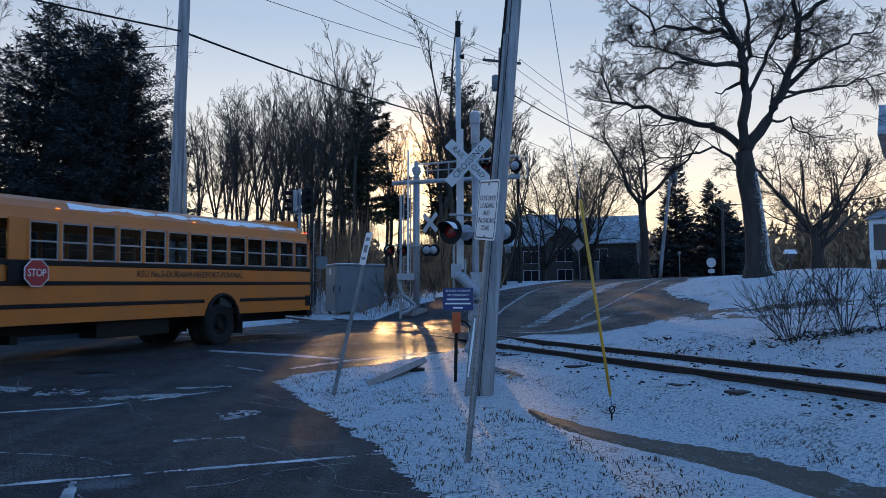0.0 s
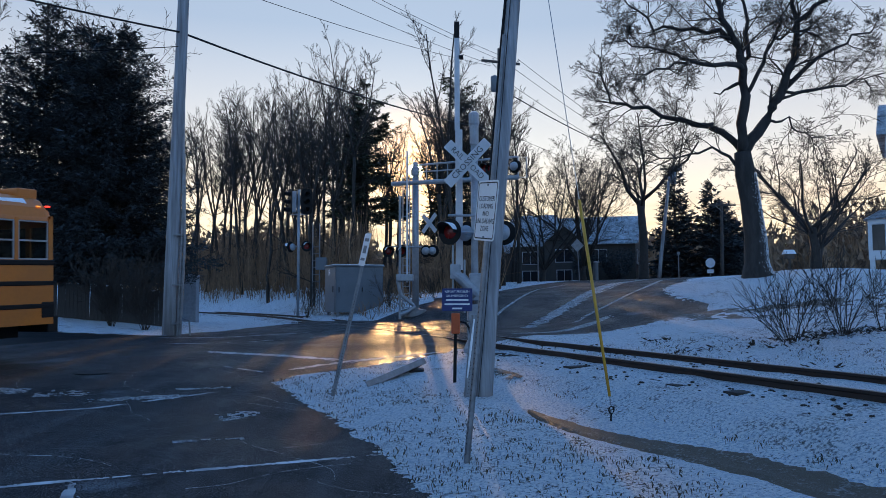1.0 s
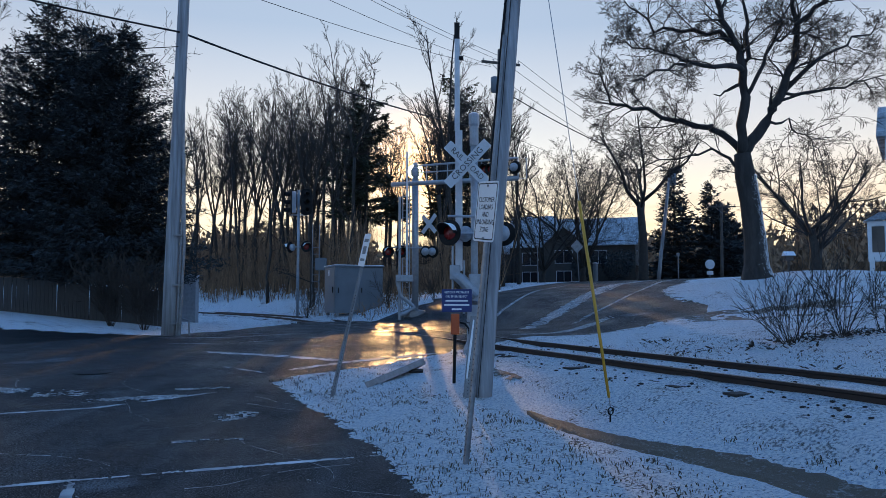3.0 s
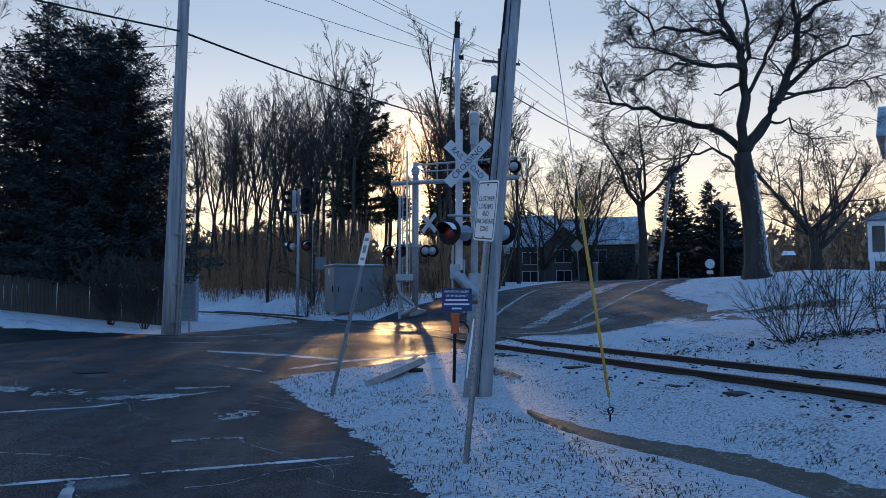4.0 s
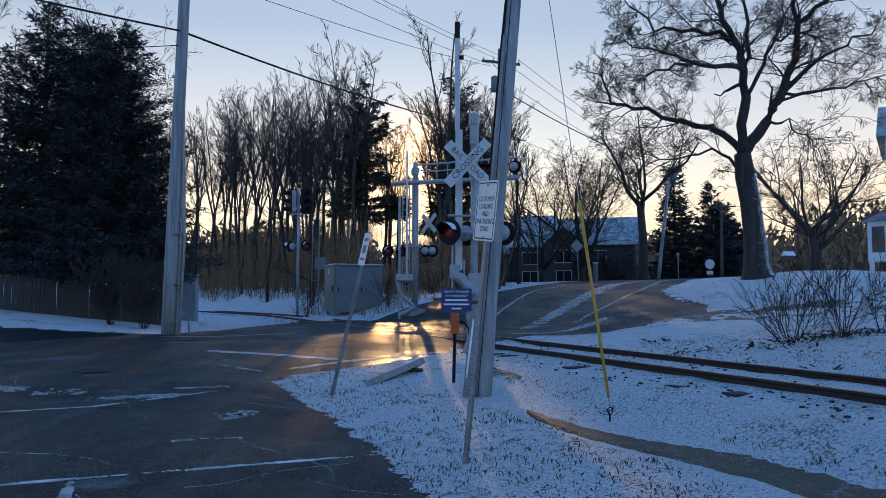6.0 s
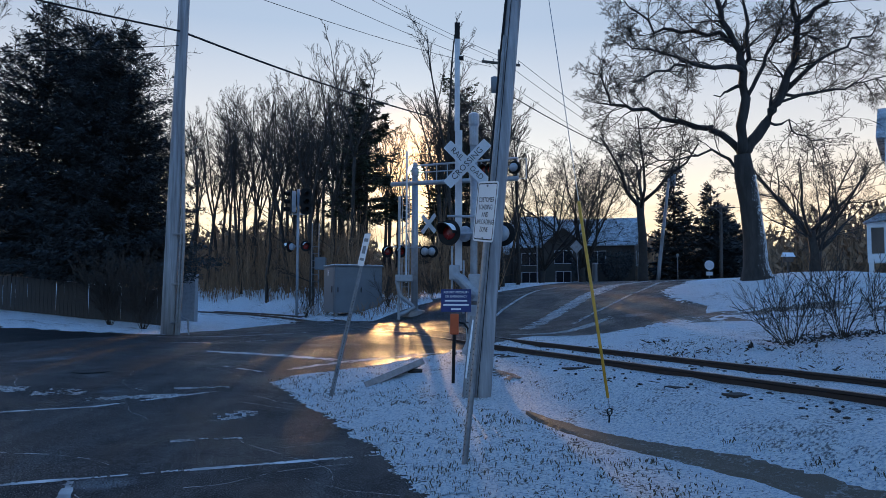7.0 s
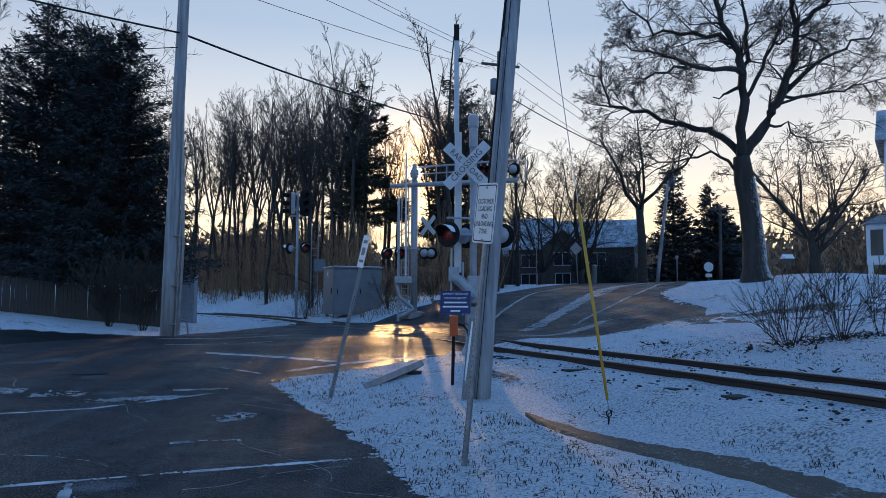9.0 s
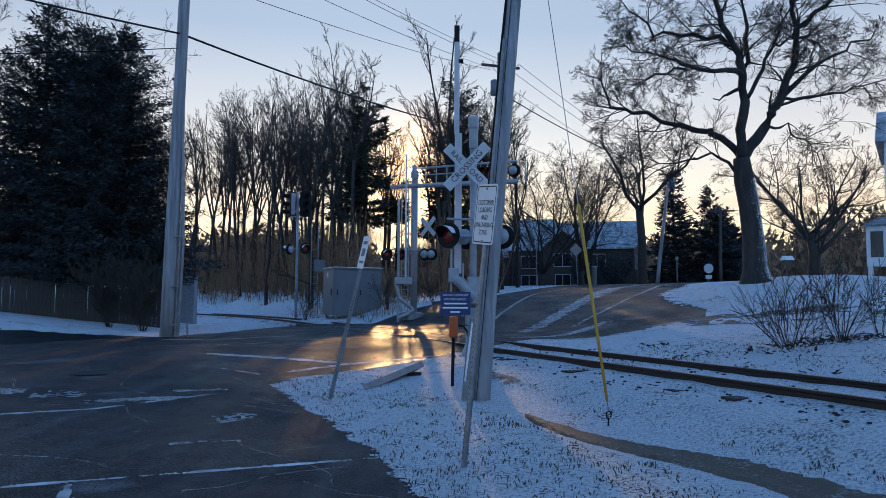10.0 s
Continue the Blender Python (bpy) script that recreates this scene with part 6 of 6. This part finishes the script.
def worn_patch(name, pts, w, material, lift, label, category, cell=.045, wear=.35, seed=0):
    """A strip on the road with eaten, broken edges: cells drop out where it has worn away."""
    g = Geo()
    P = [Vector((*p, 0)) for p in pts]
    total = sum((b - a).length for a, b in zip(P, P[1:]))
    n, c = max(6, min(420, int(total / cell))), max(3, min(20, int(w / cell)))
    rows = []
    for i in range(n + 1):
        u = i / n * (len(P) - 1)
        k = min(int(u), len(P) - 2)
        d = (P[k + 1] - P[k]).normalized()
        p, s = P[k].lerp(P[k + 1], u - k), Vector((-d.y, d.x, 0))
        s = s * (w / 2 * (1 + .25 * noise.noise((i * .13, seed, 0))))
        rows.append([p + s * (2 * j / c - 1) for j in range(c + 1)])
    for row in rows:
        g.v += [(p.x, p.y, land(p.x, p.y) + lift) for p in row]
    for i in range(n):
        for j in range(c):
            p = rows[i][j]
            v, u = abs(2 * (j + .5) / c - 1), abs(2 * (i + .5) / n - 1)
            q = noise.noise((p.x * 2.2, p.y * 2.2, seed)) + .7 * noise.noise((p.x * 9, p.y * 9, seed)) + .4 * noise.noise((p.x * 31, p.y * 31, seed))
            if q > -1.0 + wear + .9 * v ** 3 + .9 * u ** 6:
                a = i * (c + 1) + j
                g.f.append((a, a + 1, a + c + 2, a + c + 1))
    return tagged(new(name, g.mesh(name, material, True)), label, category, kind="structure")


def road_details():
    white = "worn white painted line on the asphalt"
    worn_patch("painted_line", [(-.5, 7.9), (-3.74, 6.56), (-7, 5.2)], .10, PAINT, .020, white, "road marking", .025, .55)
    worn_patch("painted_line", [(-3.22, 6.75), (-2.9, 5.9)], .10, PAINT, .021, white, "road marking", .025, .55)
    worn_patch("painted_line", [(-5.65, 17.3), (-1.7, 15.3)], .28, PAINT, .020, white, "road marking", .025, .55)
    worn_patch("painted_line", [(-3.0, 14.1), (-2.4, 14.9), (-1.9, 15.4), (-.9, 15.9), (.1, 16.35)], .2, PAINT, .020, white, "road marking", .025, .55)
    worn_patch("painted_line", [(-6.5, 9.5), (-4.7, 10.4), (-3.3, 12.0)], .09, PAINT, .020, white, "road marking", .025, .55)
    worn_patch("painted_line", [(-4.2, 14.6), (-3.2, 13.9)], .09, PAINT, .020, white, "road marking", .025, .55)
    worn_patch("painted_line", [(3.5, 27), (7.6, 35), (15, 54)], .14, PAINT, .020, white, "road marking", .025, .55)
    thin = "thin ragged patch of frozen snow on asphalt"
    for pts, w in (([(-7.5, 11.9), (-6, 11.5), (-5, 11.3)], .5), ([(-5.2, 10.9), (-4.5, 11.1), (-3.7, 11.5)], .26), ([(-3.1, 9.9), (-2.4, 10.1)], .45), ([(-4.3, 11.9), (-3.3, 12.3)], .12),
                   ([(2.6, 24.3), (6.2, 33), (14.2, 52)], .48), ([(4.2, 24.4), (8.6, 33), (15.8, 51)], .12), ([(1.9, 21.2), (3.5, 22.3), (5.5, 24.6)], .3), ([(1.2, 27), (3.4, 34), (8, 48)], .1), 
                   ([(-3, 8.4), (-2.2, 8.7)], .16), ([(-8.5, 21.6), (-6, 22), (-4, 22.8)], .12), ([(-8, 19.2), (-5, 19.8), (-2, 21)], .10)):
        worn_patch("snow_patch", pts, w * 1.5, THINSNOW, .022, thin, "snow", .05, .9 if pts[0][1] < 20 else .3, w * 10)
    # frost-filled cracks
    rng = random.Random(23)
    g = Geo()
    for i in range(26):
        y = 6 + 9 * rng.random()
        x = rng.uniform(-.62 * y, lerp_table(ROAD_R, y) - .4)
        a = rng.choice((rng.gauss(.35, .25), rng.gauss(-.9, .3)))
        p = Vector((x, y, 0))
        left = []
        w = rng.uniform(.003, .008)
        for k in range(rng.randint(8, 30)):
            a += rng.gauss(0, .12)
            p = p + Vector((math.cos(a), math.sin(a), 0)) * .09
            if not on_road(p.x + .2, p.y):
                break
            left.append((p.x, p.y))
        o = len(g.v)
        for q in left:
            z = land(*q) + .017
            ww = w * rng.uniform(.3, 1.6)
            g.v += [(q[0], q[1] - ww, z), (q[0], q[1] + ww, z)]
        g.f += [(o + 2 * k, o + 2 * k + 2, o + 2 * k + 3, o + 2 * k + 1) for k in range(len(left) - 1) if rng.random() > .12]
    tagged(new("frosted_cracks", g.mesh("frosted_cracks", PAINT)), "thin frost-filled cracks in the asphalt", "cracks", kind="stuff")
    rows = []
    for i in range(25):
        x = -8.9 - 13 * i / 24
        top = lerp_table([(-30, 17.8), (-15, 20.4), (-10.6, 21.9), (-8.5, 22.7)], x) - .25
        low = min(top - .05, lerp_table([(-22, 8), (-16, 13.5), (-10.7, 18.4), (-8.9, 21.4)], x)) + .12 * noise.noise((x * 2, 0, 0))
        rows.append(((x, low), (x, top)))
    drape("side_lot", rows, WETLOT, .020, "smooth black wet asphalt of a side lot", "road", cols=12)
    # manhole cover
    g = Geo().tube([(0, 0, -.02), (0, 0, .004), (0, 0, .009)], [.33, .33, .31], 24)
    mh = thing("manhole_cover", pose(-6.2, 13.6, land(-6.2, 13.6) + .012), "round iron manhole cover set in the asphalt", "manhole cover")
    part("cover", g, BLACK, mh)
    # ice in the ditch
    rows = []
    for i in range(161):
        s = 1.5 + 7.5 * i / 160
        half = lerp_table([(1.5, .34), (5, .30), (6.6, .24), (8, .16), (8.8, .07), (9.1, .0)], s)
        c = lerp_table([(1.5, -2.85), (5, -2.76), (6, -2.84), (7.3, -3.12), (8.5, -3.08), (10.2, -2.9)], s) + .03 * noise.noise((s * 2, 0, 0))
        a, b = [c + q * half * (1 + .30 * noise.noise((s * 2.1, 4 * q, 0)) + .22 * noise.noise((s * 7, 9 * q, 0)) + .15 * noise.noise((s * 19, 3 * q, 0))) for q in (-1, 1)]
        p, q = track_point(s, a, 0), track_point(s, b, 0)
        rows.append(((p.x, p.y), (q.x, q.y)))
    g = Geo()
    for a, b in rows:
        for i in range(7):
            u = i / 6
            g.v.append((a[0] + (b[0] - a[0]) * u, a[1] + (b[1] - a[1]) * u, land(a[0] + (b[0] - a[0]) * u, a[1] + (b[1] - a[1]) * u) + .050 + .01 * abs(2 * u - 1) ** 3 - .05 * (abs(2 * u - 1) > .9)))
    g.f += [(j * 7 + i, j * 7 + i + 1, (j + 1) * 7 + i + 1, (j + 1) * 7 + i) for j in range(160) for i in range(6)]
    tagged(new("ditch_ice", g.mesh("ditch_ice", ICE, True)), "dirty frozen water in a shallow ditch", "ice", kind="structure")
    # gravel drive beyond the track
    ribbon("driveway", [(6.0, 21.8), (9, 21.2), (14, 20.6), (30, 20)], 2.8, GRAVELSNOW, .02, "gravel drive under trodden snow", "driveway", .25, 16)
    # bare earth patch near the pole
    worn_patch("bare_patch", [(.6, 13.9), (1.5, 13.0), (2.3, 11.9)], 1.6, GRAVELSNOW, .045, "bare stony ground showing through thin snow", "bare ground", .06, .6)
    edge = [(lerp_table(ROAD_R, y) + .12, y) for y in (4.5, 6.1, 7.6, 9.6, 12, 12.8)]
    worn_patch("snow_edge", edge, .55, SNOW, .021, "ragged edge of snow along the asphalt", "snow", .03, .5, 3)
    edge = [(lerp_table(ROAD_R, y) + .15, y) for y in (12.9, 13.4, 14.5, 16.2, 18.0)]
    worn_patch("snow_edge", edge, .5, SNOW, .021, "ragged edge of snow along the asphalt", "snow", .03, .5, 4)
    edge = [(lerp_table(ROAD_R, y) - .2, y - .15) for y in (20.6, 21.2, 22)]
    worn_patch("snow_edge", edge, .8, SNOW, .022, "ragged edge of snow along the asphalt", "snow", .04, .5, 5)
    edge = [(lerp_table(ROAD_R, y) + .1, y) for y in (24, 27, 30, 36, 45)]
    worn_patch("snow_edge", edge, .9, SNOW, .022, "ragged edge of snow along the asphalt", "snow", .09, .6, 6)
    edge = [(lerp_table(ROAD_L, y) - .1, y) for y in (19, 20.4, 21.9, 22.7, 26, 30, 33)]
    worn_patch("snow_edge", edge, .7, SNOW, .022, "ragged edge of snow along the asphalt", "snow", .09, .6, 7)


def grass_stuff():
    rng = random.Random(9)
    g = Geo()
    made = 0
    while made < 3800:
        y = 4.5 + 13 * rng.random() ** 1.4
        x = rng.uniform(-3.2, .62 * y + .5)
        d = NX * x + NY * y - TRACK_D
        if on_road(x + .1, y) or abs(d) < 1.5 or abs(d + 2.9) < .5 or noise.noise((x * .8, y * .8, 2)) < -.25:
            continue
        z = land(x, y)
        for k in range(rng.randint(1, 4)):
            a, L = rng.uniform(0, math.tau), rng.uniform(.012, .05)
            bx, by = x + rng.gauss(0, .03), y + rng.gauss(0, .03)
            w = .0022
            lean = rng.uniform(.2, .9)
            g.add([(bx - w, by, z - .02), (bx + w, by, z - .02), (bx + math.cos(a) * L * lean * .4, by + math.sin(a) * L * lean * .4, z + .02 + L * .6), (bx + math.cos(a) * L * lean, by + math.sin(a) * L * lean, z + .02 + L * .85)], [(0, 1, 2), (2, 1, 3)])
        made += 1
    tagged(new("grass", g.mesh("grass", GRASS)), "dead grass blades poking through thin snow", "grass", kind="stuff")


def litter_stuff():
    """Dead leaves and broken twigs lying about the shrubs and along the far rail."""
    rng = random.Random(31)
    g = Geo()
    spots = [(8.1, 15.5, .32, 240), (6.9, 15.2, .22, 90), (8.95, 15.5, .28, 110), (7.5, 15.3, .6, 90), (5.6, 15.6, .7, 70), (9.6, 14.8, .7, 80)]
    for k in range(26):
        s = rng.uniform(2, 15)
        p = track_point(s, rng.uniform(1.7, 3.4), 0)
        spots.append((p.x, p.y, rng.uniform(.08, .3), rng.randint(8, 22)))
    for cx, cy, r, n in spots:
        for i in range(n):
            x, y = cx + rng.gauss(0, r * 1.5), cy + rng.gauss(0, r)
            z = land(x, y) + .03 + abs(rng.gauss(0, .03)) * (1 + r)
            a, L = rng.uniform(0, math.tau), rng.uniform(.02, .09)
            d = Vector((math.cos(a), math.sin(a), rng.gauss(0, .35))) * L
            e = Vector((-math.sin(a), math.cos(a), rng.gauss(0, .6))) * L * rng.uniform(.1, .4)
            c = Vector((x, y, z))
            g.add([c - d, c - e, c + d, c + e], [(0, 1, 2, 3)])
    tagged(new("leaf_litter", g.mesh("leaf_litter", LITTER)), "dark dead leaves and twigs lying on the snow", "leaf litter", kind="stuff")


def brush_stuff():
    """Undergrowth at the wood's foot and the far woods, as countless thin stems."""
    rng = random.Random(17)
    g = Geo()
    n = 0
    while n < 9000:
        y = rng.uniform(47, 95)
        u = rng.uniform(-.42, .075)
        x = u * y
        d, s = across(x, y)
        if d < 4 or on_road(x - .5, y) or on_road(x + 1.5, y) or (y < 40):
            continue
        z, h = land(x, y), rng.uniform(2.2, 6.2) * (.6 + .5 * noise.noise((x * .15, y * .15, 0)) + .3)
        if -.098 < u < -.018:
            h *= .3      # a thin stretch of the wood's edge
        p = Vector((x, y, z - .1))
        pts = [p]
        for k in range(3):
            p = p + Vector((rng.gauss(0, .16), rng.gauss(0, .16), 1)) * (h / 3)
            pts.append(p)
        r = rng.uniform(.012, .03)
        g.tube(pts, [r, r * .8, r * .6, r * .3], 3, cap=False)
        for k in range(2):
            q = pts[rng.randint(1, 2)]
            e = q + Vector((rng.gauss(0, .5), rng.gauss(0, .5), rng.uniform(.2, .9)))
            g.tube([q, e], [r * .6, r * .2], 3, cap=False)
        n += 1
    n = 0
    while n < 900:      # weeds and canes sticking out of the snowy bank
        y = rng.uniform(34, 50)
        x = rng.uniform(-.36, -.02) * y
        d, s = across(x, y)
        if not 2.0 < d < 5.5 or on_road(x + .5, y):
            continue
        p = Vector((x, y, land(x, y) - .05))
        e = p + Vector((rng.gauss(0, .22), rng.gauss(0, .22), rng.uniform(.15, .75)))
        g.tube([p, p.lerp(e, .55) + Vector((0, 0, .08)), e], [.013, .01, .005], 3, cap=False)
        n += 1
    tagged(new("undergrowth", g.mesh("undergrowth", BRUSH)), "brown leafless undergrowth along the wood's edge", "undergrowth", kind="stuff")
    g = Geo()
    for i in range(9000):
        a = rng.uniform(-62, 62)
        r = rng.uniform(125, 190)
        x, y = r * math.sin(radians(a)), r * math.cos(radians(a))
        hh = (7.5 + 4.5 * noise.noise((a * .12, 0, 0)) + 2.5 * noise.noise((a * .6, 3, 0))) * (1.2 if a < 6 else 1.45)
        z = land(x, y)
        tall = hh * rng.uniform(.55, 1.0)
        w = rng.uniform(.5, 1.5)
        if rng.random() < .45:
            g.tube([(x, y, z - .3), (x + rng.gauss(0, .3), y, z + tall * .5), (x + rng.gauss(0, .6), y, z + tall)], [.14, .1, .03], 3, cap=False)
        for k in range(9):
            c = Vector((x + rng.gauss(0, w), y + rng.gauss(0, w), z + tall * rng.uniform(.0, .95)))
            d = Vector((rng.gauss(0, .6), rng.gauss(0, .3), rng.uniform(.5, 1.6)))
            e = Vector((rng.uniform(.15, .5), 0, rng.gauss(0, .15)))
            g.add([c - e, c + e, c + d], [(0, 1, 2)])
    tagged(new("far_woods", g.mesh("far_woods", BRUSH)), "distant brown winter woods on the skyline", "woods", kind="stuff")


WETLOT = mat("black_wet_asphalt", (.012, .012, .013), .4, var=.4, scale=2, fine=120, bump=.25, spec=.25)
THINSNOW = snow_material("thin_ice_snow", (.05, .05, .05), .52, sizes=(2.2, 9), edge=.12)
GRAVELSNOW = snow_material("trodden_gravel_snow", (.17, .135, .10), .22, sizes=(1.6, 7), edge=.12)
brown_house()
white_house()
fence()
road_details()
grass_stuff()
litter_stuff()
brush_stuff()
# the low sun itself, far beyond the wood
disc = Geo().sphere((0, 0, 0), 38, None, 20, 12)
sd = new("sun_disc", disc.mesh("sun_disc", glow_material("sun_glow", (1, .76, .36), 40.0), True))
sd.location = Vector(EYE) + 4000 * Vector((-.0355, .9855, .166)).normalized()
tagged(sd, "low winter sun glowing through the trees", "sun", kind="structure")
motions()
